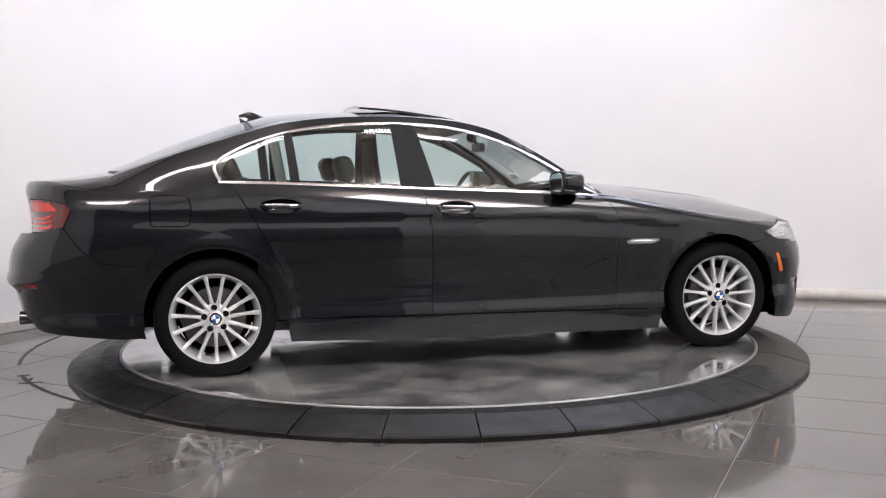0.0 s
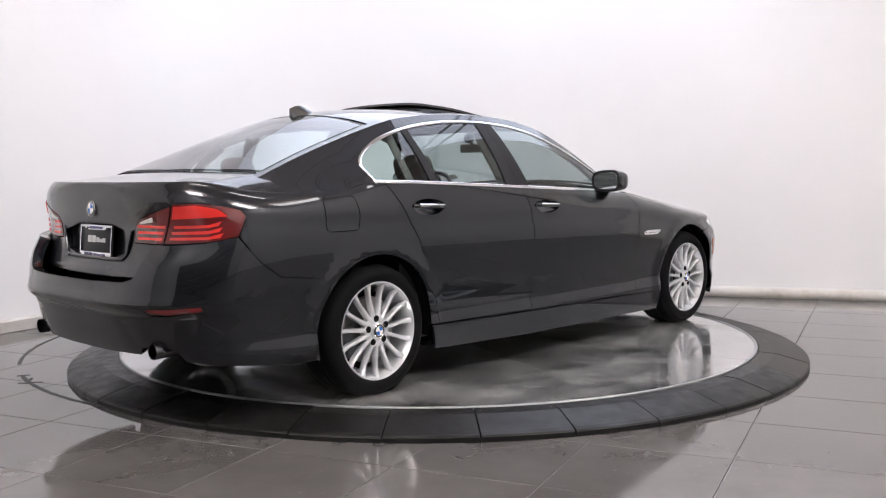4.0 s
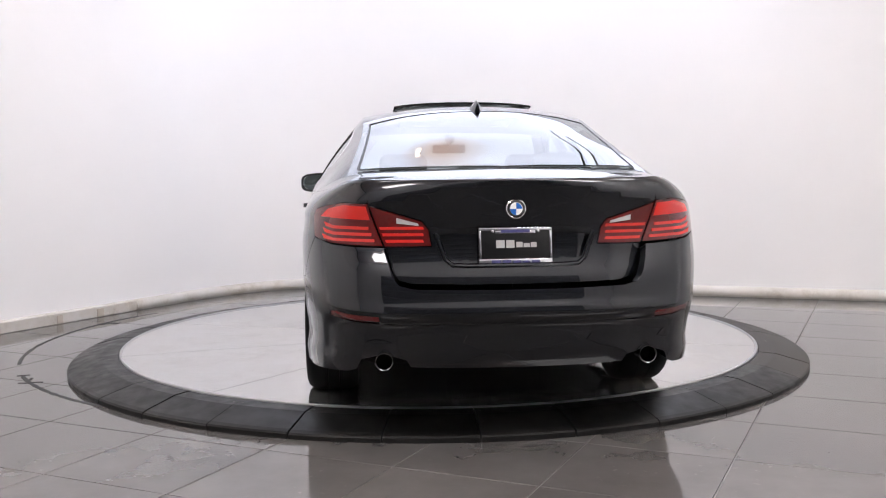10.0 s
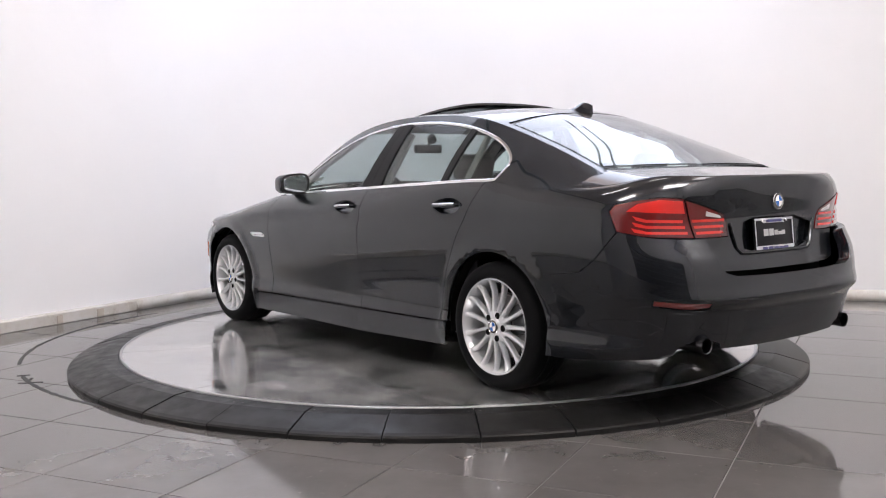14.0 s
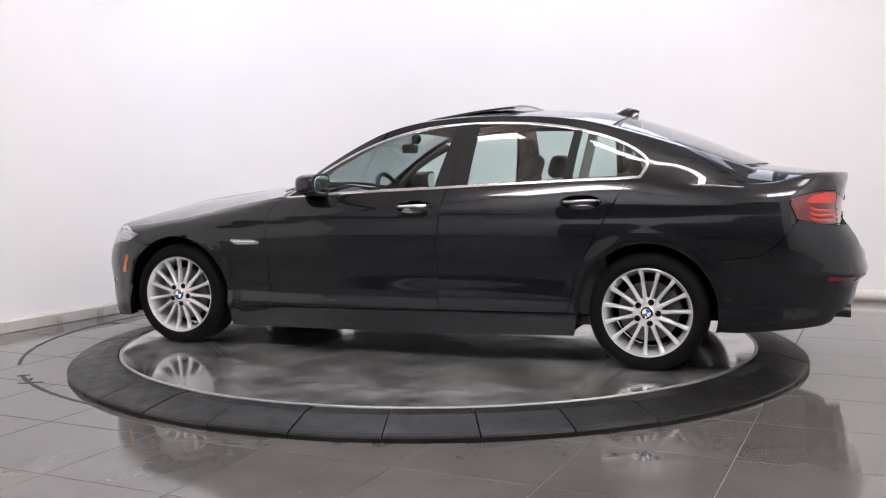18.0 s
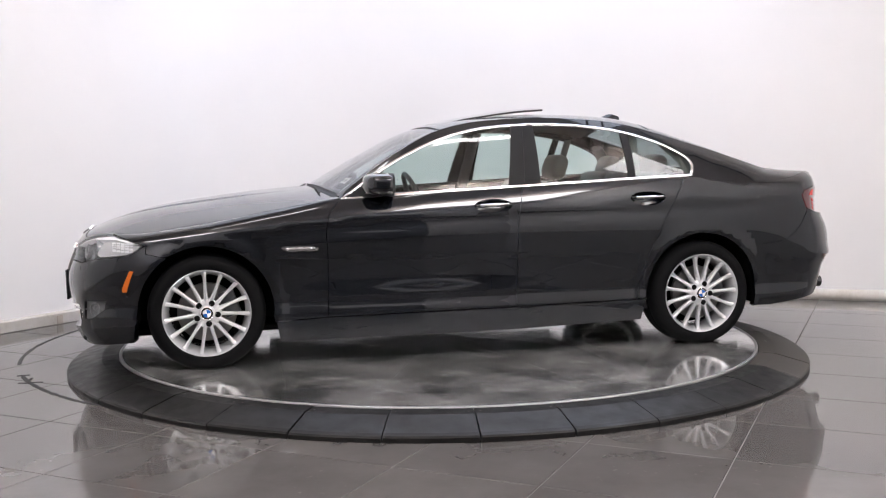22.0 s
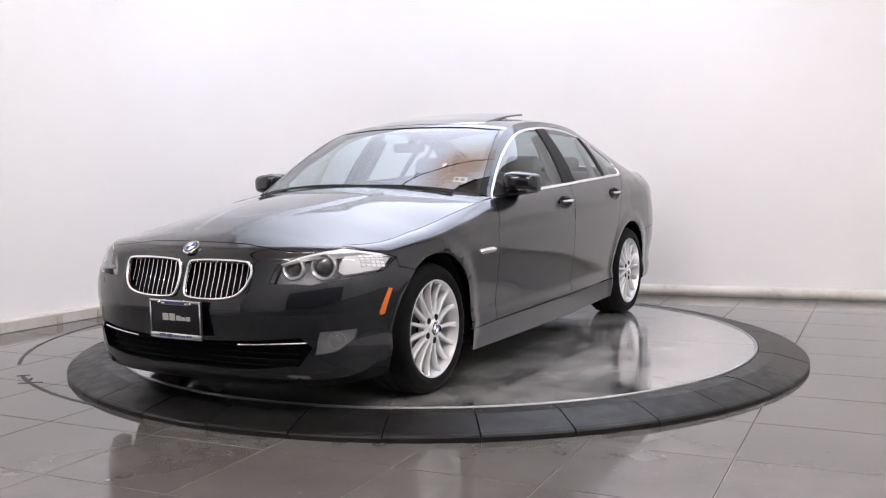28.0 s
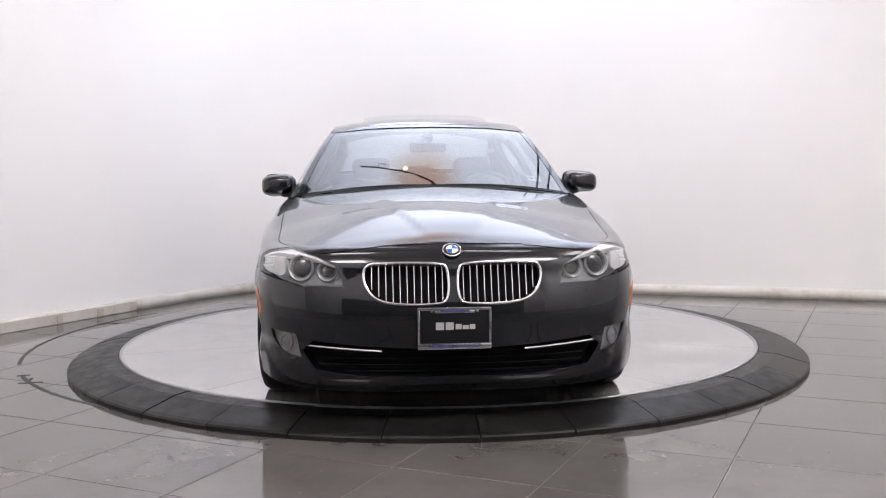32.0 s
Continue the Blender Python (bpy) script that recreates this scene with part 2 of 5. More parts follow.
def smoothstep(a, b, x):
    u = min(1.0, max(0.0, (x - a) / (b - a)))
    return u * u * (3 - 2 * u)


# ---- studio: floor, walls, ceiling ----
TA = radians(TILE_ANGLE)
TU, TV = (math.cos(TA), math.sin(TA)), (-math.sin(TA), math.cos(TA))
TU0, TV0 = 2.16, -0.639  # one joint of each set


def tile_point(i, j):
    u, v = TU0 + i * TILE, TV0 + j * TILE
    return u * TU[0] + v * TV[0], u * TU[1] + v * TV[1]


CORNER = (-1.58, 3.72)
LEFT_WAY = (-math.cos(radians(60.5)), -math.sin(radians(60.5)))
BACK_WAY = (math.cos(radians(-19.0)), math.sin(radians(-19.0)))
SOUTH_EAST = (5.2, -9.6)


def wall_line():
    """The white wall's foot in plan: the left run, a round corner, the back run."""
    r = 1.5
    pts = [(CORNER[0] + LEFT_WAY[0] * d, CORNER[1] + LEFT_WAY[1] * d) for d in (12.0, 6.0, 3.0)]
    a, b = (CORNER[0] + LEFT_WAY[0] * r, CORNER[1] + LEFT_WAY[1] * r), (CORNER[0] + BACK_WAY[0] * r, CORNER[1] + BACK_WAY[1] * r)
    for i in range(33):
        u = i / 32
        pts.append(((1 - u) ** 2 * a[0] + 2 * u * (1 - u) * CORNER[0] + u * u * b[0], (1 - u) ** 2 * a[1] + 2 * u * (1 - u) * CORNER[1] + u * u * b[1]))
    pts += [(CORNER[0] + BACK_WAY[0] * d, CORNER[1] + BACK_WAY[1] * d) for d in (3.0, 6.0, 8.2)]
    return pts


def outward(pts, i):
    a, b = pts[max(0, i - 1)], pts[min(len(pts) - 1, i + 1)]
    dx, dy = b[0] - a[0], b[1] - a[1]
    h = math.hypot(dx, dy)
    return -dy / h, dx / h


def swept_wall(name, pts, profile, mat, label, parent=None, smooth=True):
    """profile: (outward, height) pairs of a closed section swept along the plan line."""
    verts, faces = [], []
    k = len(profile)
    for i, p in enumerate(pts):
        o = outward(pts, i)
        verts += [(p[0] + o[0] * d, p[1] + o[1] * d, h) for d, h in profile]
    for i in range(len(pts) - 1):
        for j in range(k):
            a, b = i * k + j, i * k + (j + 1) % k
            faces.append((a, b, b + k, a + k))
    faces += [tuple(range(k))[::-1], tuple(range((len(pts) - 1) * k, len(pts) * k))]
    ob = mesh_object(name, verts, faces, mat, parent, label, smooth)
    if smooth:
        ob.data.set_sharp_from_angle(angle=radians(40))
    return ob


def build_room():
    line = wall_line()
    w = swept_wall("wall_white", line, [(0, FLOOR - 0.02), (0, WALL_TOP), (0.15, WALL_TOP), (0.15, FLOOR - 0.02)], WALL, "smooth white painted studio wall with a rounded corner", smooth=True)
    tagged(w, kind="structure")
    w = swept_wall("wall_upper", line, [(0.155, WALL_TOP - 0.3), (0.155, CEILING), (0.30, CEILING), (0.30, WALL_TOP - 0.3)], UPPERWALL, "brown hall wall above and behind the white studio wall")
    tagged(w, kind="structure")
    far_l, far_r = line[0], line[-1]
    fourth = SOUTH_EAST
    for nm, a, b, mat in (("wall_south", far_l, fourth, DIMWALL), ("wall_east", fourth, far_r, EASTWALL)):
        o = swept_wall(nm, [a, b], [(0, FLOOR - 0.02), (0, CEILING), (-0.15, CEILING), (-0.15, FLOOR - 0.02)], mat, "plain studio wall behind the camera, greyed to look dim" if mat == DIMWALL else "plain white studio wall", smooth=False)
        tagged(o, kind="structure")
    quad = [far_l, CORNER, far_r, fourth]
    verts = [(x, y, CEILING) for x, y in quad] + [(x, y, CEILING + 0.12) for x, y in quad]
    faces = [(0, 1, 2, 3), (7, 6, 5, 4)] + [(i, (i + 1) % 4, 4 + (i + 1) % 4, 4 + i) for i in range(4)]
    tagged(mesh_object("ceiling", verts, faces, CEIL, None, "plain brownish studio ceiling"), kind="structure")
    # rolled white base along both runs, split where the seam shows
    roll = [(0.02, FLOOR), (-0.035, FLOOR), (-0.052, FLOOR + 0.018), (-0.055, FLOOR + 0.045), (-0.045, FLOOR + 0.072), (-0.02, FLOOR + 0.088), (0.02, FLOOR + 0.095)]
    seam = 2.156
    left = [(CORNER[0] + LEFT_WAY[0] * d, CORNER[1] + LEFT_WAY[1] * d) for d in (12.0, 8.0, 5.0, seam + 0.004)]
    rest = [(CORNER[0] + LEFT_WAY[0] * seam, CORNER[1] + LEFT_WAY[1] * seam)] + [p for i, p in enumerate(line) if i >= 3]
    kerb = [(0.02, FLOOR), (-0.045, FLOOR), (-0.05, FLOOR + 0.006), (-0.05, FLOOR + 0.082), (-0.044, FLOOR + 0.09), (0.02, FLOOR + 0.095)]
    tagged(swept_wall("baseboard_left", left, kerb, BASEWHITE, "off-white wall base board with brown scuffs", smooth=False), kind="structure")
    tagged(swept_wall("baseboard_back", rest, roll, BASEWHITE, "rounded off-white wall base moulding"), kind="structure")
    for d, wd in ((2.55, 0.035), (2.95, 0.028)):
        bm = bmesh.new()
        o = outward([left[0], left[-1]], 0)
        c = (CORNER[0] + LEFT_WAY[0] * d, CORNER[1] + LEFT_WAY[1] * d)
        vs = box(bm, -wd, wd, -0.055, 0.0, FLOOR + 0.004, FLOOR + 0.07, 0.004)
        bmesh.ops.transform(bm, matrix=Matrix.Translation((c[0], c[1], 0)) @ Matrix.Rotation(radians(60.5), 4, "Z"), verts=bm.verts[:])
        tagged(part("base_patch", bm, BROWN if wd > 0.04 else material("faded_tan", (0.45, 0.40, 0.34), 0.7), None, "brown patch on the white wall base"), category="trim", kind="structure")


def build_shutter():
    """A wide dark sectional door in the wall behind the camera; it shows in the paint and the side windows."""
    a, b = Vector((CORNER[0] + LEFT_WAY[0] * 12, CORNER[1] + LEFT_WAY[1] * 12, 0)), Vector((*SOUTH_EAST, 0))
    way = (b - a).normalized()
    mid = a + way * ((0.0 - a.x) / way.x)
    door = thing("door_1", "wide dark sectional door in the studio wall", "door", kind="structure")
    door.matrix_local = Matrix.Translation((mid.x, mid.y, FLOOR)) @ Matrix.Rotation(math.atan2(way.y, way.x), 4, "Z")
    half, high = 3.4, 0.475
    for k in range(6):
        bm = bmesh.new()
        box(bm, -half, half, 0.01, 0.055, 0.01 + high * k, high * (k + 1) - 0.012, 0.006)
        part("panel", bm, SHUTTER, door)
    for x0, x1, z0, z1 in ((-half - 0.10, -half - 0.005, 0.0, high * 6 + 0.1), (half + 0.005, half + 0.10, 0.0, high * 6 + 0.1), (-half - 0.005, half + 0.005, high * 6 + 0.005, high * 6 + 0.1)):
        bm = bmesh.new()
        box(bm, x0, x1, 0.004, 0.08, z0, z1, 0.006)
        part("door_frame", bm, DIMWALL, door, "grey door frame")


def build_lights():
    """One large softbox hung over the turntable towards the corner; it lights the place and shows in the screens and the bonnet."""
    t = thing("softbox", "large white overhead softbox on a black frame", "studio light")
    pose_box = Matrix.Translation((0.175, 1.81, SOFT_Z)) @ Matrix.Rotation(radians(-17), 4, "Z") @ Matrix.Rotation(radians(-27), 4, "X")
    t.matrix_local = pose_box
    lx, wy = 2.80, 1.45
    bm = bmesh.new()
    box(bm, -lx, lx, -wy, wy, -0.02, 0.0)
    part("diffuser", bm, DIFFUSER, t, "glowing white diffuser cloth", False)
    bm = bmesh.new()
    box(bm, -lx - 0.04, lx + 0.04, -wy - 0.04, wy + 0.04, 0.004, 0.22, 0.02)
    part("housing", bm, BLACK, t, "black softbox body")
    for a in (-1, 1):
        for c in (-1, 1):
            foot = pose_box @ Vector((a * lx * 0.8, c * wy * 0.8, 0.22))
            bm = bmesh.new()
            tube(bm, [pose_box.inverted() @ foot, pose_box.inverted() @ Vector((foot.x, foot.y, CEILING))], 0.01)
            part("hanger", bm, BLACK, t)
    # all out of view; the last is a fill added to brighten the east wall
    for x, y, hx, hy in ((-1.75, -1.30, 0.75, 0.12), (1.15, -1.45, 0.75, 0.10), (-2.9, -6.0, 1.1, 0.70), (3.4, -6.2, 1.4, 0.80), (4.4, -2.0, 0.45, 1.1)):
        t = thing("ceiling_light", "long white ceiling light on a black spine, out of view", "ceiling light", "long ceiling lights")
        t.location = (x, y, CEILING - 0.5)
        bm = bmesh.new()
        box(bm, -hx, hx, -hy, hy, 0.0, 0.09, 0.03)
        part("diffuser", bm, TUBE if hy < 1 else EASTFILL, t, "glowing white light cover", False)
        bm = bmesh.new()
        box(bm, -hx - 0.04, hx + 0.04, -0.03, 0.03, 0.092, 0.14, 0.01)
        part("spine", bm, BLACK, t, "black lamp spine")
        for a in (-1, 1):
            bm = bmesh.new()
            tube(bm, [(a * hx * 0.8, 0, 0.13), (a * hx * 0.8, 0, 0.5)], 0.01)
            part("hanger", bm, BLACK, t)
    for off in (0.0, 0.22):
        r = thing("light_rail", "thin black rail below the softbox", "rail", "rails below the softbox")
        bm = bmesh.new()
        tube(bm, [(1.35 + off, 2.0, 3.45), (1.75 + off, 0.2, 3.45), (1.95 + off, -0.9, 3.45)], 0.017)
        part("bar", bm, BLACK, r)
        for y in (0.1, -0.8):
            bm = bmesh.new()
            tube(bm, [(1.77 + off, y, 3.45), (1.77 + off, y, CEILING)], 0.008)
            part("hanger", bm, BLACK, r)
    # boom with a hanging bulb, seen only as a reflection
    boom = thing("lamp_boom", "thin black boom pole with a hanging warm bulb", "studio lamp")
    bm = bmesh.new()
    tube(bm, [(-1.05, 1.10, 4.0), (-0.7, 1.06, 4.02), (-0.35, 0.98, 4.03), (0.05, 0.84, 4.02), (0.45, 0.60, 3.98), (0.80, 0.30, 3.92), (1.0, 0.08, 3.88)], 0.011)
    part("pole", bm, BLACK, boom)
    bm = bmesh.new()
    tube(bm, [(-0.35, 0.98, 4.03), (-0.35, 0.96, 3.90)], 0.028)
    part("socket", bm, BLACK, boom)
    bm = bmesh.new()
    bmesh.ops.create_uvsphere(bm, u_segments=16, v_segments=10, radius=0.034, matrix=Matrix.Translation((-0.35, 0.95, 3.87)))
    part("bulb", bm, material("warm_bulb", (0.9, 0.8, 0.7), 0.4, 0, 0, (1.0, 0.80, 0.66), 7.0), boom, "glowing warm bulb")
    bm = bmesh.new()
    tube(bm, [(-0.78, 1.07, 4.02), (-0.72, 0.95, 3.72), (-0.62, 0.93, 3.71)], 0.006)
    part("hook", bm, BLACK, boom)
    bm = bmesh.new()
    tube(bm, [(1.0, 0.08, 3.88), (1.0, 0.08, CEILING)], 0.012)
    part("hanger", bm, BLACK, boom)


def build_turntable():
    """The steel disc that turns, its rim and the rubber ramp round it."""
    disc = thing("turntable_disc", "round polished steel turntable disc with radial plate joints", "turntable")
    disc.location = (AXIS_X, 0, 0)
    bm = bmesh.new()
    lathe(bm, [(0.0001, -0.06), (DISC_R - 0.004, -0.06), (DISC_R - 0.004, -0.004), (0.0001, -0.004)], 128)
    part("base_plate", bm, SATIN, disc, "bare metal disc below the plates", False)
    for k in range(10):
        a0, a1 = radians(68 + 36 * k), radians(104 + 36 * k)
        verts, faces, n = [], [], 14
        g = 0.0022
        rad = [0.0, 0.5, 1.0, 1.5, DISC_R - 0.018]
        for j, r in enumerate(rad):
            for i in range(n + 1):
                rr = max(r, 0.01)
                e = min(g / rr, 0.12)
                a = a0 + e + (a1 - a0 - 2 * e) * i / n
                verts.append((rr * math.cos(a), rr * math.sin(a), 0.0))
        m = n + 1
        for j in range(len(rad) - 1):
            faces += [(j * m + i, (j + 1) * m + i, (j + 1) * m + i + 1, j * m + i + 1) for i in range(n)]
        edge = [j * m for j in range(len(rad))] + [(len(rad) - 1) * m + i for i in range(1, m)] + [j * m + n for j in range(len(rad) - 2, -1, -1)]
        low = {}
        for q in edge:
            low[q] = len(verts)
            verts.append((verts[q][0], verts[q][1], -0.004))
        faces += [(edge[i], low[edge[i]], low[edge[(i + 1) % len(edge)]], edge[(i + 1) % len(edge)]) for i in range(len(edge))]
        mesh_object("steel_plate", verts, faces, STEEL, disc)
    bm = bmesh.new()
    lathe(bm, [(DISC_R - 0.017, -0.003), (DISC_R - 0.017, 0.003), (DISC_R - 0.014, 0.006), (DISC_R - 0.006, 0.006), (DISC_R - 0.001, 0.002), (DISC_R - 0.001, -0.04)], 160)
    part("rim", bm, RIMSTEEL, disc, "thin metal rim")
    ring = thing("turntable_ramp", "black rubber ramp ring of bolted segments round the turntable", "turntable")
    ring.location = (AXIS_X, 0, 0)
    count = 34
    step = 360 / count
    prof = [(DISC_R + 0.004, -0.06), (DISC_R + 0.004, -0.004), (DISC_R + 0.012, 0.000), (DISC_R + 0.10, -0.004), (RAMP_R - 0.03, -0.044), (RAMP_R - 0.008, -0.052), (RAMP_R, -0.060), (RAMP_R, FLOOR)]
    worn = (5, 6, 7, 8, 9)
    for k in range(count):
        a0 = radians(-85.5 + step * k)
        a1 = a0 + radians(step)
        gap = 0.0016
        verts, faces, n, m = [], [], 6, len(prof)
        lift = random.uniform(-0.002, 0.003)
        for i in range(n + 1):
            a = a0 + gap + (a1 - a0 - 2 * gap) * i / n
            for r, h in prof:
                hh = h + (lift if h > FLOOR + 0.005 else 0)
                verts.append((r * math.cos(a), r * math.sin(a), hh))
        for i in range(n):
            faces += [(i * m + j, i * m + j + 1, (i + 1) * m + j + 1, (i + 1) * m + j) for j in range(m - 1)]
        faces += [tuple(range(m)), tuple(range(n * m, n * m + m))[::-1]]
        seg = mesh_object("rubber_segment", verts, faces, BROWN if k in worn else RUBBER, ring, "worn brown rubber segment" if k in worn else "")
        for u in ((0.07,) if k % 3 else (0.07, 0.93)):
            a = a0 + (a1 - a0) * u
            bm = bmesh.new()
            c = Matrix.Translation(((DISC_R + 0.06) * math.cos(a), (DISC_R + 0.06) * math.sin(a), -0.003 + lift))
            lathe(bm, [(0.0001, 0.002), (0.0038, 0.002), (0.005, 0.0)], 10, m=c)
            part("bolt", bm, BOLT, seg)
    return disc


# ---- the car's form: x forward, y to its left, z up from the disc, from the middle between the axles ----
XAF, A0F, XAR, A0R = 1.6, 0.7, -1.5, 1.05
SF, SR = XAF + A0F * math.pi / 2, XAR - A0R * math.pi / 2
HUB_X, HUB_Z, ARCH_R = 1.484, 0.322, 0.368
ROLL = 0.15

half_width = curve((0.10, 0.884), (0.16, 0.893), (0.22, 0.899), (0.26, 0.902), (0.288, 0.9035), (0.315, 0.9015), (0.345, 0.8945), (0.40, 0.8975), (0.50, 0.909), (0.62, 0.922), (0.74, 0.929), (0.84, 0.925), (0.92, 0.915), (1.02, 0.90))
nose_x = curve((0.10, 2.18), (0.15, 2.243), (0.20, 2.266), (0.30, 2.279), (0.40, 2.293), (0.47, 2.302), (0.52, 2.297), (0.60, 2.272), (0.68, 2.242), (0.75, 2.205))
tail_x = curve((0.40, -2.502), (0.62, -2.496), (0.66, -2.490), (0.72, -2.472), (0.85, -2.464), (0.95, -2.482), (1.03, -2.496), (1.06, -2.500))  # boot lid and lamps
tail_bumper = curve((0.18, -2.42), (0.25, -2.49), (0.34, -2.534), (0.44, -2.560), (0.475, -2.571), (0.50, -2.600), (0.585, -2.596), (0.65, -2.586), (0.70, -2.572), (0.785, -2.526), (1.03, -2.50))
tail_plain = curve((0.18, -2.42), (0.25, -2.49), (0.34, -2.534), (0.44, -2.560), (0.50, -2.592), (0.585, -2.588), (0.66, -2.572), (0.75, -2.540), (0.85, -2.508), (0.95, -2.495), (1.03, -2.505))  # the corners, where the bumper's ledge has run out
side_taper = curve((-1.5, 0.974), (-1.0, 0.989), (-0.3, 1.0), (0.5, 1.0), (0.9, 0.998), (1.2, 0.996), (1.6, 0.990))
shoulder_z = curve((SR, 1.051), (-2.9, 1.042), (-2.6, 0.985), (-2.2, 0.925), (-1.6, 0.895), (-1.0, 0.880), (0.0, 0.855), (0.8, 0.815), (1.3, 0.765), (1.8, 0.700), (2.4, 0.655), (SF, 0.645))
crease_angle = curve((SR, 6), (-2.5, 10), (-1.8, 20), (0.4, 20), (1.0, 14), (1.6, 0), (SF, 0))
roll_angle = curve((SR, 78), (-2.4, 68), (-1.9, 60), (-1.5, 58), (0.5, 58), (0.9, 68), (1.4, 80), (1.9, 75), (2.3, 66), (SF, 60))
edge_y = curve((-1.5, 0.840), (-1.2, 0.854), (-0.9, 0.862), (-0.3, 0.866), (0.3, 0.862), (0.75, 0.842), (1.0, 0.828), (1.2, 0.822), (1.6, 0.800))
belt_z = curve((-2.2, 1.000), (-1.85, 1.000), (-1.7, 1.006), (-1.55, 1.022), (-1.44, 1.034), (-1.3, 1.033), (-0.8, 1.011), (-0.25, 0.984), (0.45, 0.949), (0.75, 0.932), (1.0, 0.92))
bonnet_c = curve((0.6, 1.018), (0.85, 1.004), (1.0, 0.992), (1.18, 0.974), (1.45, 0.938), (1.73, 0.896), (2.0, 0.831), (2.12, 0.790), (2.19, 0.755), (2.24, 0.72))
bonnet_k = curve((0.7, 0.100), (1.1, 0.150), (1.5, 0.192), (1.9, 0.180), (2.2, 0.09))


ridge_y = curve((0.9, 0.33), (1.2, 0.29), (1.6, 0.225), (2.0, 0.115), (2.15, 0.07))


def bonnet_z(x, y):
    a = abs(y)
    z = bonnet_c(x) - bonnet_k(x) * a * a
    ridge = ridge_y(x)  # the two creases run together towards the badge
    z += 0.007 * smoothstep(ridge + 0.045, ridge - 0.012, a) * smoothstep(0.85, 1.5, x) * smoothstep(2.17, 1.85, x)
    return z


deck_c = curve((-2.00, 1.114), (-2.06, 1.105), (-2.16, 1.092), (-2.25, 1.081), (-2.36, 1.069), (-2.48, 1.059))


def deck_z(x, y):
    return deck_c(x - 0.10 * (y / 0.6) ** 2 * smoothstep(-2.42, -2.15, x)) - 0.012 * (y / 0.7) ** 2 - 1.9 * max(0.0, abs(y) - 0.62) ** 2


def ring_point(s, af, bf, nf, ar, br, nr, mid):
    if s > XAF:
        p = (s - XAF) / A0F
        a, b, n, x0, g = af, bf, nf, XAF, 1
    elif s < XAR:
        p = (XAR - s) / A0R
        a, b, n, x0, g = ar, br, nr, XAR, -1
    else:
        return s, mid(s)
    sn, cs = math.sin(p), abs(math.cos(p))
    rho = (sn ** n + cs ** n) ** (-1 / n)
    return x0 + g * a * sn * rho, b * cs * rho


def outer(s, z, tail_curve=tail_x):
    w = half_width(z) - 0.008 * math.exp(-((z - shoulder_z(s) + 0.05) / 0.04) ** 2) * smoothstep(-2.3, -1.7, s) * smoothstep(1.4, 0.9, s)
    w -= 0.062 * smoothstep(0.56, 0.78, z) * smoothstep(1.15, 2.0, s)
    k = smoothstep(0.60, 0.95, (XAR - s) / A0R)
    tail = tail_curve(z) * k + tail_plain(z) * (1 - k)
    x, y = ring_point(s, nose_x(z) - XAF, w * side_taper(XAF), 2.9, XAR - tail, w * side_taper(XAR), 3.9, lambda x: w * side_taper(x))
    if 0.9 < abs(x) < 2.05 and z < 0.8:
        far = math.hypot(abs(x) - HUB_X, z - HUB_Z)
        y += 0.010 * smoothstep(0.470, 0.385, far) - 0.004 * smoothstep(0.386, 0.368, far)
    return x, y


def edge(s):
    return ring_point(s, 2.180 - XAF, edge_y(XAF), 2.6, 2.487 + XAR, edge_y(XAR), 3.2, edge_y)


def edge_z(s):
    x, y = edge(s)
    if s > 0.5:
        u = smoothstep(0.6, 1.0, s)
        return belt_z(x) * (1 - u) + bonnet_z(x, y) * u
    u = smoothstep(-1.6, -2.0, s)
    return belt_z(x) * (1 - u) + deck_z(x, y) * u


def flank(s, v, tail_curve=tail_x):
    """The car's girth: s runs from the tail's middle along the left side to the nose's middle, v is the height and then the roll over the shoulder."""
    if s > SF:
        x, y, z = flank(2 * SF - s, v, tail_curve)
        return x, -y, z
    if s < SR:
        x, y, z = flank(2 * SR - s, v, tail_curve)
        return x, -y, z
    zs = shoulder_z(s)
    if v <= zs:
        x, y = outer(s, v, tail_curve)
        return x, y, v
    tm = radians(roll_angle(s))
    t0 = radians(crease_angle(s))
    th = t0 + (v - zs) / ROLL * (tm - t0)
    c, f = (math.cos(th) - math.cos(tm)) / (math.cos(t0) - math.cos(tm)), (math.sin(th) - math.sin(t0)) / (math.sin(tm) - math.sin(t0))
    ox, oy = outer(s, zs)
    ex, ey = edge(s)
    return ex + (ox - ex) * c, ey + (oy - ey) * c, zs + (edge_z(s) - zs) * f


def bumper_flank(s, v):
    """The girth where the rear bumper stands proud of the boot lid."""
    return flank(s, v, tail_bumper)


def v_of(s, z):
    zs = shoulder_z(s)
    if z <= zs:
        return z
    tm = radians(roll_angle(s))
    t0 = radians(crease_angle(s))
    f = min(1.0, (z - zs) / (edge_z(s) - zs))
    return zs + ROLL * (math.asin(math.sin(t0) + f * (math.sin(tm) - math.sin(t0))) - t0) / (tm - t0)


def top_v(s):
    return shoulder_z(s) + ROLL


def sx(x, z):
    """(s, v) of the side's point at x and height z."""
    lo, hi = (XAF, SF) if x > XAF else (SR, XAR)
    if XAR <= x <= XAF:
        return x, v_of(x, z)
    for _ in range(40):
        mid = (lo + hi) / 2
        if flank(mid, v_of(mid, z))[0] < x:
            lo = mid
        else:
            hi = mid
    return lo, v_of(lo, z)


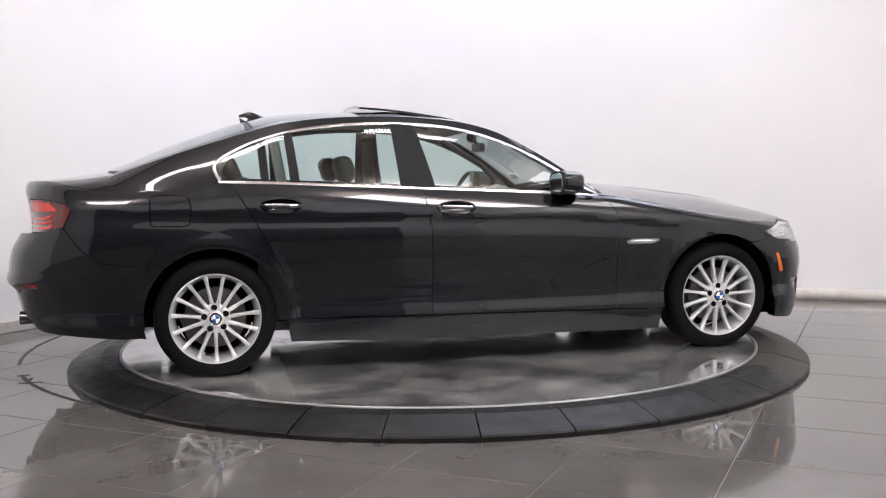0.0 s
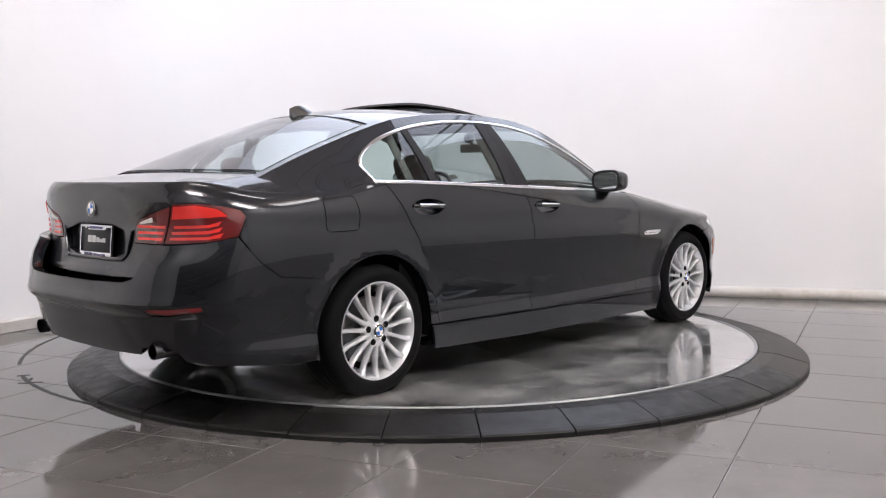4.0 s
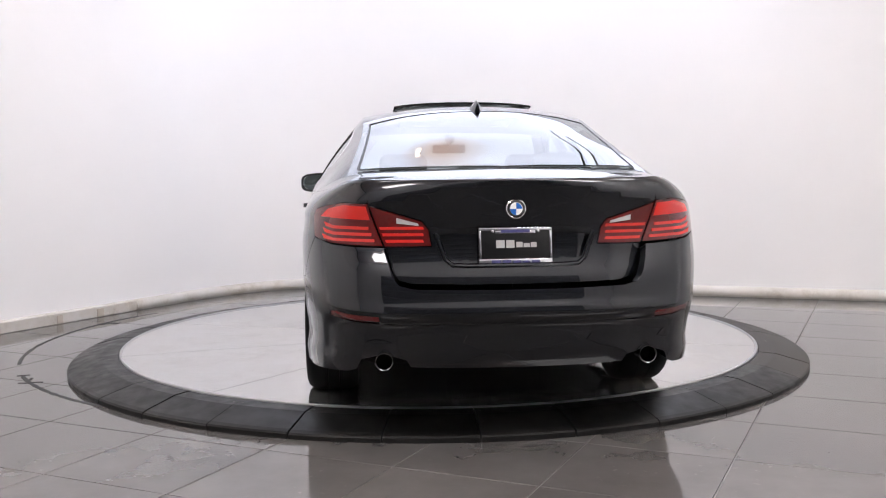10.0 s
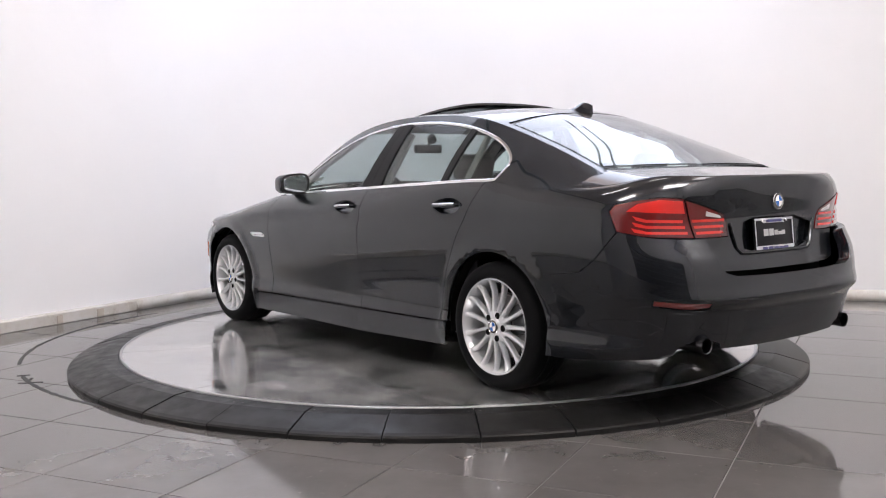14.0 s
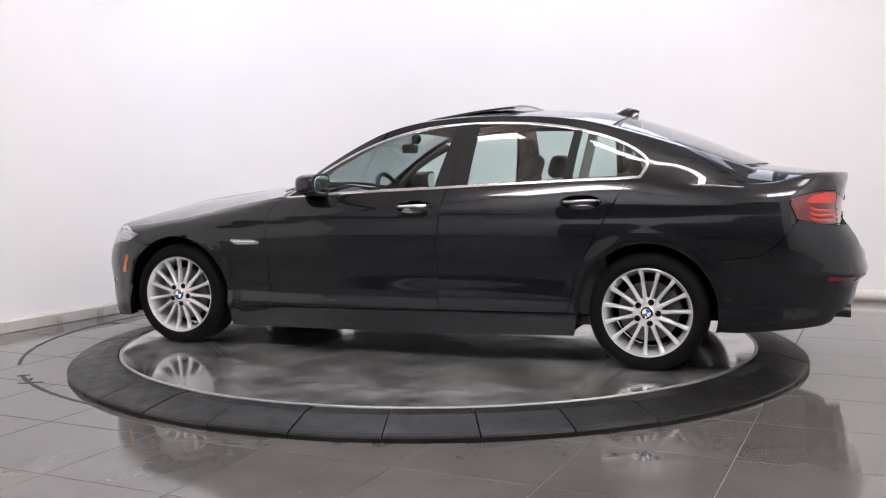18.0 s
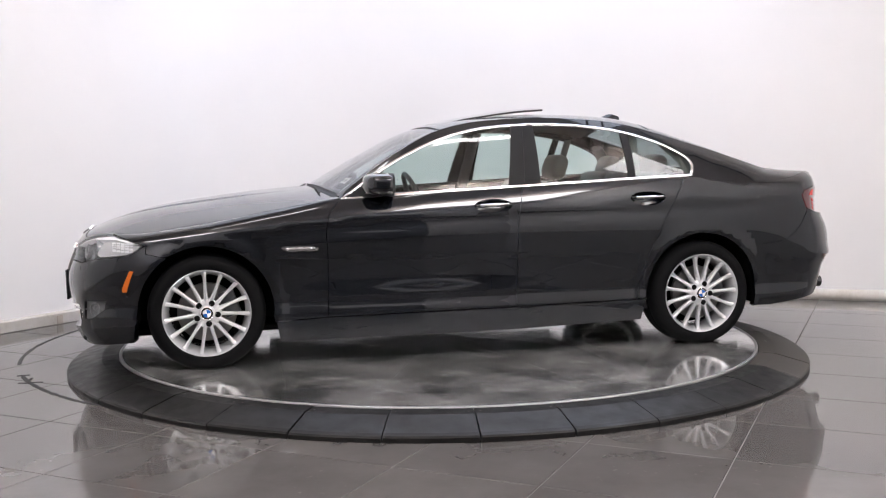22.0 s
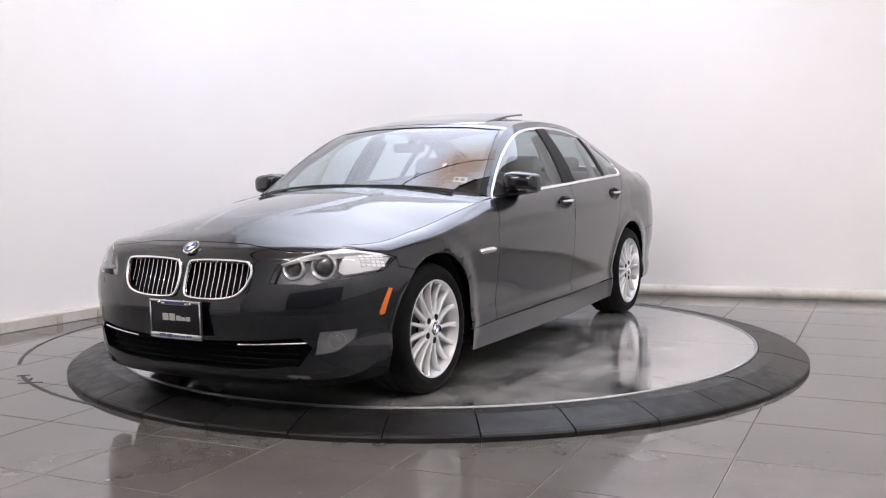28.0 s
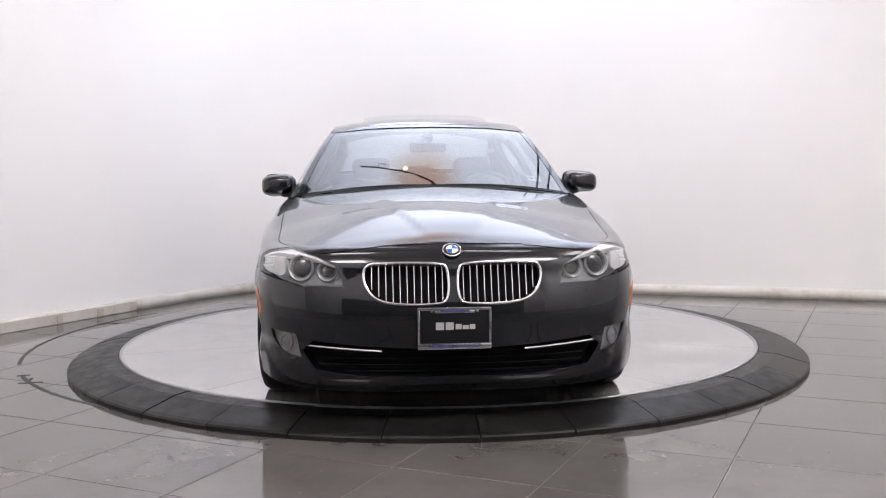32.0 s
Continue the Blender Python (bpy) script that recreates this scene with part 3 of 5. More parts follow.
def sy(y, z, end):
    """(s, v) of the nose's (end 1) or tail's (-1) point at y and height z."""
    g = -1 if y < 0 else 1
    a = abs(y)
    lo, hi = (XAF, SF) if end > 0 else (XAR, SR)
    for _ in range(40):
        mid = (lo + hi) / 2
        if flank(mid, v_of(mid, z))[1] > a:
            lo = mid
        else:
            hi = mid
    s, v = lo, v_of(lo, z)
    return (s if g > 0 else (2 * SF - s if end > 0 else 2 * SR - s)), v


# upper body: rails and the middle line
rail_y = curve((0.74, 0.800), (0.55, 0.742), (0.35, 0.682), (0.15, 0.630), (-0.05, 0.603), (-0.45, 0.595), (-0.9, 0.593), (-1.3, 0.604), (-1.7, 0.642), (-2.05, 0.692))
rail_z = curve((0.74, 0.945), (0.55, 1.083), (0.35, 1.213), (0.15, 1.316), (-0.05, 1.371), (-0.25, 1.395), (-0.45, 1.405), (-0.7, 1.402), (-0.9, 1.390), (-1.1, 1.362), (-1.3, 1.310), (-1.5, 1.250), (-1.7, 1.187), (-1.9, 1.118), (-2.06, 1.060))
mid_x = curve((0.74, 0.860), (0.55, 0.665), (0.35, 0.465), (0.15, 0.255), (-0.05, 0.0), (-0.25, -0.21), (-0.7, -0.70), (-1.1, -1.13), (-1.5, -1.53), (-1.9, -1.955), (-2.06, -2.13))
mid_z = curve((0.74, 1.001), (0.55, 1.113), (0.35, 1.223), (0.15, 1.326), (-0.05, 1.406), (-0.25, 1.431), (-0.45, 1.449), (-0.7, 1.452), (-0.9, 1.446), (-1.1, 1.430), (-1.3, 1.388), (-1.5, 1.322), (-1.7, 1.246), (-1.9, 1.155), (-2.06, 1.088))


def crown(t, q):
    """Windscreen, roof and rear screen: t is the rail's x, q runs across from -1 to 1."""
    a = abs(q)
    k = 1 - a ** 2.4
    return t + (mid_x(t) - t) * (1 - a * a), rail_y(t) * q, rail_z(t) + (mid_z(t) - rail_z(t)) * k


def edge_s(x):
    """The s at which the body's upper edge lies at x, behind the cabin."""
    lo, hi = SR, XAR
    for _ in range(30):
        mid = (lo + hi) / 2
        if edge(mid)[0] < x:
            lo = mid
        else:
            hi = mid
    return lo


EDGE_REAR = [(x, edge_s(x)) for x in [XAR - 0.025 * i for i in range(25)]]


def fitted(pairs, degree=5):
    """A polynomial through many pairs, smoother than a curve through each."""
    c = np.polyfit([p[0] + 1.8 for p in pairs], [p[1] for p in pairs], degree)
    return lambda x: float(np.polyval(c, x + 1.8))


rear_y = fitted([(x, edge(s)[1]) for x, s in EDGE_REAR])
rear_z = fitted([(x, edge_z(s)) for x, s in EDGE_REAR])


def cabin_z(x):
    return belt_z(x) if x > XAR else rear_z(x)


def lean(x):
    """How far the body's side moves in for each metre of height at its upper edge."""
    s = edge_s(x)
    p, q = flank(s, top_v(s) - 0.012), flank(s, top_v(s))
    return (q[1] - p[1]) / max(0.002, q[2] - p[2])


rear_lean = fitted([(x, max(-2.5, lean(x))) for x, s in EDGE_REAR], 3)


def cabin(x, z):
    """The side above the belt; behind the doors it runs on from the quarter panel's slope."""
    zb, zr = cabin_z(x), rail_z(x)
    h = max(zr - zb, 0.015)
    w = (z - zb) / h
    yb = edge_y(x) if x > XAR else rear_y(x)
    d = rail_y(x) - yb
    side = yb + d * w + 0.10 * max(0, w) * (1 - w) * min(1, (zr - zb) / 0.4)
    k = smoothstep(-1.46, -1.62, x)
    if k == 0:
        return x, side, z
    m0, m1 = max(1.6 * d, rear_lean(x) * h), 1.35 * d
    u = min(1.05, max(-0.05, w))
    pillar = yb + d * u * u * (3 - 2 * u) + m0 * u * (1 - u) ** 2 + m1 * u * u * (u - 1)
    return x, side * (1 - k) + pillar * k, z


def bonnet(x, y):
    return x, y, bonnet_z(x, y)


def deck(x, y):
    return x, y, deck_z(x, y)


def normal_at(f, u, v, h=0.003):
    a, b = Vector(f(u + h, v)) - Vector(f(u - h, v)), Vector(f(u, v + h)) - Vector(f(u, v - h))
    n = a.cross(b)
    if n.length < 1e-12:
        return Vector((0, 0, 1))
    return n.normalized()


def dense(poly, step):
    out = []
    for i in range(len(poly)):
        a, b = poly[i], poly[(i + 1) % len(poly)]
        n = max(1, int(math.hypot(b[0] - a[0], b[1] - a[1]) / step))
        out += [(a[0] + (b[0] - a[0]) * j / n, a[1] + (b[1] - a[1]) * j / n) for j in range(n)]
    return out


def area2(poly):
    return sum(poly[i - 1][0] * poly[i][1] - poly[i][0] * poly[i - 1][1] for i in range(len(poly)))


def inset(poly, d):
    if area2(poly) < 0:
        poly = poly[::-1]
    out, k = [], len(poly)
    for i in range(k):
        a, b, c = poly[i - 1], poly[i], poly[(i + 1) % k]
        u, w = (b[0] - a[0], b[1] - a[1]), (c[0] - b[0], c[1] - b[1])
        lu, lw = math.hypot(*u) or 1, math.hypot(*w) or 1
        n1, n2 = (-u[1] / lu, u[0] / lu), (-w[1] / lw, w[0] / lw)
        m = (n1[0] + n2[0], n1[1] + n2[1])
        q = m[0] * m[0] + m[1] * m[1]
        s = 2 * d / max(q, 0.6)
        out.append((b[0] + m[0] * s, b[1] + m[1] * s))
    return out


def round_poly(pts, r=3):
    """Corner-cutting, so that an outline of few points runs round."""
    for _ in range(r):
        out = []
        for i in range(len(pts)):
            a, b = pts[i], pts[(i + 1) % len(pts)]
            out += [(a[0] * 0.75 + b[0] * 0.25, a[1] * 0.75 + b[1] * 0.25), (a[0] * 0.25 + b[0] * 0.75, a[1] * 0.25 + b[1] * 0.75)]
        pts = out
    return pts


def inside(points, poly):
    """Which of the points lie within the outline."""
    pts, q = np.array(points), np.array(poly)
    x, y = pts[:, 0][:, None], pts[:, 1][:, None]
    x1, y1 = q[:, 0][None], q[:, 1][None]
    x2, y2 = np.roll(q[:, 0], -1)[None], np.roll(q[:, 1], -1)[None]
    dy = np.where(y2 == y1, 1e-12, y2 - y1)
    hit = ((y1 > y) != (y2 > y)) & (x < (x2 - x1) * (y - y1) / dy + x1)
    return hit.sum(1) % 2 == 1


def panel(name, poly, f, parent, mat, out=1, cell=0.045, gap=0.002, depth=0.016, lift=0.0, holes=(), label="", mirror=False, flange=True, step=0.03):
    """A sheet cut from the surface f along an outline in f's own coordinates, its edges turned in. out: the sign that makes the normal point outwards. mirror: the right side's twin."""
    rim = inset(dense(poly, step), gap)
    cuts = [inset(dense(h, step), -gap) for h in holes]
    us, vs_ = [p[0] for p in rim], [p[1] for p in rim]
    verts, normals, faces = [], [], []
    sign = -1 if mirror else 1

    def put(p, inward=0.0, free=False):
        n = normal_at(f, *p) * out
        q = Vector(f(*p)) + n * (lift - inward)
        verts.append((q.x, q.y * sign, q.z))
        normals.append((0, 0, 0) if free else (n.x, n.y * sign, n.z))
        return len(verts) - 1
    # a mesh of the outline, the holes and a grid within
    loops = [rim] + cuts
    flat, edges = [], []
    for loop in loops:
        o, k = len(flat), len(loop)
        flat += loop
        edges += [(o + i, o + (i + 1) % k) for i in range(k)]
    u0, u1, v0, v1 = min(us), max(us), min(vs_), max(vs_)
    nu, nv = max(1, int((u1 - u0) / cell)), max(1, int((v1 - v0) / cell))
    grid = [(u0 + (u1 - u0) * (i + 0.5) / nu, v0 + (v1 - v0) * (j + 0.5) / nv) for i in range(nu) for j in range(nv)]
    ok = inside(grid, rim)
    for h in cuts:
        ok &= ~inside(grid, h)
    border = np.array(flat)
    for g, good in zip(grid, ok):
        if good and np.min((border[:, 0] - g[0]) ** 2 + (border[:, 1] - g[1]) ** 2) > (0.3 * cell) ** 2:
            flat.append(g)
    co, _, tris, _, _, _ = geometry.delaunay_2d_cdt([Vector(p) for p in flat], edges, [], 0, 1e-6)
    mids = [((co[a].x + co[b].x + co[c].x) / 3, (co[a].y + co[b].y + co[c].y) / 3) for a, b, c in tris]
    ok = inside(mids, rim)
    for h in cuts:
        ok &= ~inside(mids, h)
    for c in co:
        put((c.x, c.y))
    for t, good in zip(tris, ok):
        if good:
            a, b, c = (co[k] for k in t)
            turn = (b.x - a.x) * (c.y - a.y) - (c.x - a.x) * (b.y - a.y)
            if abs(turn) > 1e-10:
                faces.append(list(t) if turn > 0 else list(t)[::-1])
    flip = (out < 0) != mirror
    if flip:
        faces = [x[::-1] for x in faces]
    if flange and depth:
        for loop, turn in [(rim, 1)] + [(h, -1) for h in cuts]:
            a = [put(p, 0.0, True) for p in loop]
            b = [put(p, depth, True) for p in loop]
            k = len(loop)
            for i in range(k):
                q = (a[i], b[i], b[(i + 1) % k], a[(i + 1) % k])
                faces.append(q[::-1] if flip else q)
    return mesh_object(name, verts, faces, mat, parent, label, True, normals)


def both(make):
    """Runs a maker for the left and for the right side."""
    return [make(False), make(True)]


def strip(name, pts, f, parent, mat, out=1, width=0.02, thick=0.006, lift=0.0, closed=False, mirror=False, label=""):
    """A raised trim strip along a line of the surface f."""
    sign = -1 if mirror else 1
    k = len(pts)
    prof = [(-1, -0.3), (-0.95, 0.55), (-0.6, 1.0), (0.6, 1.0), (0.95, 0.55), (1, -0.3)]
    verts, faces = [], []
    for i, p in enumerate(pts):
        n = normal_at(f, *p) * out
        a, b = pts[(i + 1) % k] if closed or i < k - 1 else pts[i], pts[i - 1] if closed or i else pts[i]
        d = (Vector(f(*a)) - Vector(f(*b))).normalized()
        w = n.cross(d).normalized()
        c = Vector(f(*p)) + n * lift
        for x, h in prof:
            q = c + w * x * width / 2 + n * h * thick
            verts.append((q.x, q.y * sign, q.z))
    m = len(prof)
    for i in range(k if closed else k - 1):
        o, o2 = i * m, ((i + 1) % k) * m
        faces += [(o + j, o + j + 1, o2 + j + 1, o2 + j) for j in range(m - 1)]
    if not closed:
        faces += [tuple(range(m)), tuple(range((k - 1) * m, k * m))]
    if mirror:
        faces = [x[::-1] for x in faces]
    ob = mesh_object(name, verts, faces, mat, parent, label, True)
    return ob


def arch(cx, a0, a1, n=22, r=ARCH_R):
    return [sx(cx + r * math.cos(radians(a0 + (a1 - a0) * i / n)), max(0.14, HUB_Z + r * math.sin(radians(a0 + (a1 - a0) * i / n)))) for i in range(n + 1)]


def top_line(s0, s1, n=20):
    return [(s0 + (s1 - s0) * i / n, top_v(s0 + (s1 - s0) * i / n)) for i in range(n + 1)]


FRONT_GAP = [(0.727, 0.934), (0.80, 0.851), (0.820, 0.756), (0.812, 0.612), (0.812, 0.40), (0.814, 0.27)]
MID_GAP = [(-0.345, 0.989), (-0.318, 0.88), (-0.300, 0.766), (-0.296, 0.55), (-0.297, 0.285)]
REAR_GAP = [(-1.388, 1.036), (-1.330, 0.95), (-1.271, 0.85), (-1.195, 0.71), (-1.129, 0.575), (-1.082, 0.43), (-1.052, 0.30)]


HANDLES = [(-0.262, -0.050, 0.884), (-1.232, -1.018, 0.912)]  # front and rear: x from, x to, height


def cup_outline(x0, x1, zc):
    xm = (x0 + x1) / 2
    return round_poly([sx(xm + dx, zc + dz) for dx, dz in ((-0.128, 0.002), (-0.06, 0.036), (0.06, 0.036), (0.128, 0.0), (0.06, -0.044), (-0.06, -0.044))], 3)


def build_body(car):
    F = lambda *a: flank(*a)
    lamp_top = [sx(1.80, 0.698), sx(1.90, 0.735), sx(1.985, 0.757), sy(0.66, 0.748, 1), sy(0.585, 0.727, 1), sy(0.505, 0.690, 1)]
    lamp_in = [sy(0.505, 0.690, 1), sy(0.485, 0.648, 1), sy(0.475, 0.602, 1)]
    lamp_bottom = [sy(0.475, 0.602, 1), sy(0.60, 0.603, 1), sy(0.655, 0.597, 1), sy(0.72, 0.615, 1), sx(1.90, 0.645), sx(1.80, 0.698)]
    seam_f = [sx(1.80, 0.698), sx(1.80, 0.655), sx(1.70, 0.632)]
    s_bonnet = sy(0.70, 0.79, 1)[0]
    fender = [sx(*p) for p in FRONT_GAP[::-1]] + top_line(0.75, s_bonnet, 30) + [sy(0.685, 0.762, 1), sx(1.985, 0.760)] + lamp_top[1:2] + seam_f + arch(HUB_X, 58, 188, 30)[1:] + [sx(1.108, 0.255)]
    both(lambda m: panel("front_fender", fender, F, car, PAINT, -1, cell=0.032, mirror=m))
    door_f = [sx(*p) for p in FRONT_GAP] + [sx(*p) for p in MID_GAP[::-1]] + top_line(-0.345, 0.727, 24)
    doors = both(lambda m: panel("front_door", door_f, F, car, PAINT, -1, cell=0.035, holes=[cup_outline(*HANDLES[0])], mirror=m))
    door_r = [sx(*p) for p in MID_GAP] + [sx(*p) for p in REAR_GAP[::-1]] + top_line(-1.388, -0.345, 24)[:-1]
    doors_r = both(lambda m: panel("rear_door", door_r, F, car, PAINT, -1, cell=0.035, holes=[cup_outline(*HANDLES[1])], mirror=m))
    tip = sx(-2.195, 0.906)
    tail_top = [tip, sx(-2.215, 0.936), sx(-2.28, 0.952), sy(0.70, 0.966, -1), sy(0.605, 0.962, -1)]
    tail_gap = [sy(0.605, 0.962, -1), sy(0.575, 0.875, -1), sy(0.540, 0.784, -1)]
    tail_low = [sy(0.540, 0.784, -1), sy(0.66, 0.788, -1), sx(-2.33, 0.795), sx(-2.235, 0.818)]
    seam_r = [sx(-1.735, 0.603), sx(-1.90, 0.612), sx(-2.06, 0.632), sx(-2.15, 0.700), sx(-2.235, 0.818)]
    s_lid = sy(0.60, 1.045, -1)[0]
    quarter = [sx(*p) for p in REAR_GAP] + arch(-HUB_X, -3, 132, 30) + seam_r[1:] + [tip] + tail_top[1:] + top_line(s_lid, -1.388, 40)
    fuel = round_poly([sx(x, z) for x, z in ((-1.605, 0.965), (-1.59, 0.90), (-1.60, 0.825), (-1.62, 0.815), (-1.70, 0.815), (-1.785, 0.815), (-1.80, 0.83), (-1.80, 0.90), (-1.80, 0.965), (-1.785, 0.978), (-1.70, 0.978), (-1.62, 0.978))], 1)
    panel("quarter_panel", quarter, F, car, PAINT, -1, cell=0.03)
    qr = panel("quarter_panel", quarter, F, car, PAINT, -1, cell=0.03, holes=[fuel], mirror=True)
    panel("fuel_door", fuel, F, qr, PAINT, -1, gap=0.0025, mirror=True)
    sill = [sx(1.105, 0.256), sx(0.814, 0.266), sx(-0.297, 0.282), sx(-1.05, 0.296), sx(-1.112, 0.298), sx(-1.085, 0.170), sx(-0.3, 0.146), sx(1.085, 0.138)]
    both(lambda m: panel("sill", sill, F, car, PAINT, -1, mirror=m))
    # nose
    half = arch(HUB_X, 4, 57, 14) + seam_f[::-1][1:] + lamp_bottom[::-1][1:] + lamp_in[::-1][1:]
    lip = [sy(y, 0.690 + 0.0595 * smoothstep(0.515, 0.40, y), 1) for y in (0.49, 0.46, 0.42, 0.38, 0.32, 0.26, 0.2, 0.13, 0.06)] + [(SF, v_of(SF, 0.7495))]
    low = [sx(1.875, 0.165), sx(2.0, 0.150), sy(0.66, 0.135, 1), sy(0.4, 0.128, 1), sy(0.15, 0.128, 1), (SF, 0.128)]
    left = half + lip
    right = [(2 * SF - a, b) for a, b in left[::-1]][1:]
    lowr = [(2 * SF - a, b) for a, b in low[:-1]]
    nose = left + right + lowr + low[::-1]
    kidney = lambda g: round_poly([sy(g * y, z, 1) for y, z in ((0.024, 0.680), (0.016, 0.60), (0.026, 0.538), (0.055, 0.525), (0.14, 0.521), (0.235, 0.524), (0.315, 0.537), (0.358, 0.568), (0.382, 0.615), (0.386, 0.656), (0.372, 0.686), (0.35, 0.694), (0.20, 0.698), (0.05, 0.693))], 2)
    intake = [sy(y, z, 1) for y, z in ((0.655, 0.318), (0.60, 0.236), (0.40, 0.214), (0.15, 0.208))]
    intake = intake + [(2 * SF - a, b) for a, b in intake[::-1]] + [sy(-y, z, 1) for y, z in ((0.61, 0.360), (0.35, 0.338), (0.17, 0.330))] + [sy(y, z, 1) for y, z in ((0.17, 0.330), (0.35, 0.338), (0.61, 0.360))]
    fog = lambda g: [sy(g * y, z, 1) for y, z in ((0.690, 0.385), (0.806, 0.392), (0.795, 0.35), (0.735, 0.295), (0.668, 0.285))]
    bumper = panel("front_bumper", nose, F, car, PAINT, -1, holes=[kidney(1), kidney(-1), intake, fog(1), fog(-1)], depth=0.05)
    panel("lower_grille", inset(intake, -0.01), F, bumper, MATT, -1, lift=-0.05, flange=False, label="black lower air intake")
    bm = bmesh.new()
    for i in range(4):
        z = 0.225 + 0.028 * i
        tube(bm, [Vector(flank(*sy(y, z, 1))) + Vector((-0.035, 0, 0)) for y in (0.58, 0.45, 0.3, 0.15, 0.001, -0.15, -0.3, -0.45, -0.58)], 0.004, 6)
    part("intake_mesh", bm, MATT, bumper)
    for g in (1, -1):
        bm = bmesh.new()
        tube(bm, [Vector(flank(*sy(g * y, z, 1))) + Vector((-0.008, 0, 0)) for y, z in ((0.675, 0.339), (0.60, 0.336), (0.5, 0.331), (0.4, 0.325), (0.31, 0.320))], 0.0042, 8, flat=1.2)
        part("intake_trim", bm, CHROME, bumper, "slim chrome strip")
    # kidney grilles
    for g in (1, -1):
        k = kidney(g)
        grille = panel("kidney_grille", inset(k, -0.006), F, car, MATT, -1, lift=-0.045, flange=False, label="black grille with chrome slats and surround")
        strip("surround", inset(dense(k, 0.03), 0.001), F, grille, CHROME, -1, 0.013, 0.012, 0.0, True, label="chrome surround")
        for i in range(11):
            y = g * (0.045 + 0.0305 * i)
            a = abs(y)
            zt = 0.690 - 0.012 * smoothstep(0.32, 0.39, a)
            zb = 0.526 + 0.075 * max(0, (a - 0.235) / 0.13) ** 2.2
            pts = [Vector(flank(*sy(y, zb + (zt - zb) * j / 5, 1))) + Vector((-0.016, 0, 0)) for j in range(6)]
            bm = bmesh.new()
            tube(bm, pts, 0.0024, 8)
            part("slat", bm, CHROME, grille)
    # fog lamps
    for g in (1, -1):
        fl = panel("fog_lamp", inset(fog(g), -0.004), F, car, FOGGREY, -1, lift=-0.014, flange=False, label="round fog lamp in a grey corner bezel")
        c = Vector(flank(*sy(g * 0.742, 0.342, 1)))
        n = -normal_at(F, *sy(g * 0.742, 0.342, 1))
        n = n if n.x > 0 else -n
        mt = Matrix.Translation(c - n * 0.02) @ n.to_track_quat("Z", "Y").to_matrix().to_4x4()
        bm = bmesh.new()
        lathe(bm, [(0.040, -0.02), (0.042, 0.012), (0.036, 0.014), (0.030, -0.008), (0.0001, -0.012)], 28, m=mt)
        part("bezel", bm, HOUSING, fl)
        bm = bmesh.new()
        lathe(bm, [(0.033, 0.004), (0.022, 0.012), (0.0001, 0.015)], 24, m=mt)
        part("lens", bm, LENS, fl)
    # headlamps
    lamp = lamp_top + lamp_in[1:] + lamp_bottom[1:-1]
    for m in (False, True):
        sg = -1 if m else 1
        hl = panel("headlamp", lamp, F, car, HOUSING, -1, lift=-0.065, flange=False, mirror=m, label="clear headlamp with twin ringed projectors")
        panel("lens", lamp, F, hl, LENS, -1, gap=0.003, depth=0.012, mirror=m, label="clear lens")
        brow = [lamp_top[0], lamp_top[1], lamp_top[2], lamp_top[3], lamp_top[4], lamp_top[5], sy(0.515, 0.680, 1), sy(0.59, 0.712, 1), sy(0.66, 0.732, 1), sx(1.965, 0.737), sx(1.90, 0.716)]
        panel("brow", brow, F, hl, LAMPWHITE, -1, lift=-0.010, gap=0.004, depth=0.03, mirror=m, label="silver upper strip")
        side = [sx(1.82, 0.698), sx(1.90, 0.714), sx(1.955, 0.730), sy(0.742, 0.728, 1), sy(0.742, 0.655, 1), sy(0.765, 0.638, 1), sx(1.90, 0.655)]
        ind = panel("indicator", side, F, hl, FACETGREY, -1, lift=-0.016, gap=0.002, depth=0.03, mirror=m, label="silver indicator reflector")
        for i in range(5):
            for j in range(4):
                xa, za = 1.872 + 0.024 * i, 0.664 + 0.0145 * j + 0.002 * i
                if za > 0.698 + 0.2 * (xa - 1.82):
                    continue
                panel("facet", [sx(xa, za), sx(xa + 0.019, za), sx(xa + 0.019, za + 0.010), sx(xa, za + 0.010)], F, ind, LAMPWHITE, -1, lift=-0.012, gap=0.0, depth=0.004, mirror=m)
        for y, z, r in ((0.676, 0.674, 0.056), (0.556, 0.666, 0.046)):
            c = Vector(flank(*sy(y, z, 1)))
            n = Vector((0.93, 0.30, 0.12)).normalized()
            c = c - n * 0.055
            c.y *= sg
            n.y *= sg
            mt = Matrix.Translation(c) @ n.to_track_quat("Z", "Y").to_matrix().to_4x4()
            bm = bmesh.new()
            lathe(bm, [(r + 0.006, -0.03), (r + 0.006, 0.012), (r, 0.018), (r - 0.008, 0.012), (r - 0.012, -0.01)], 36, m=mt)
            part("ring", bm, RING, hl, "silver light ring")
            bm = bmesh.new()
            lathe(bm, [(r - 0.01, -0.01), (r - 0.016, 0.006), (r - 0.03, 0.014), (0.0001, 0.018)], 28, m=mt)
            part("projector", bm, GLOSSBLACK, hl, "dark projector lens")
    # tail
    lid_half = [sy(0.605, 1.052, -1), sy(0.602, 0.964, -1)]
    in_lamp = [sy(0.600, 0.955, -1), sy(0.470, 0.915, -1), sy(0.385, 0.888, -1), sy(0.358, 0.855, -1), sy(0.345, 0.785, -1), sy(0.44, 0.783, -1), sy(0.538, 0.783, -1), sy(0.573, 0.875, -1)]
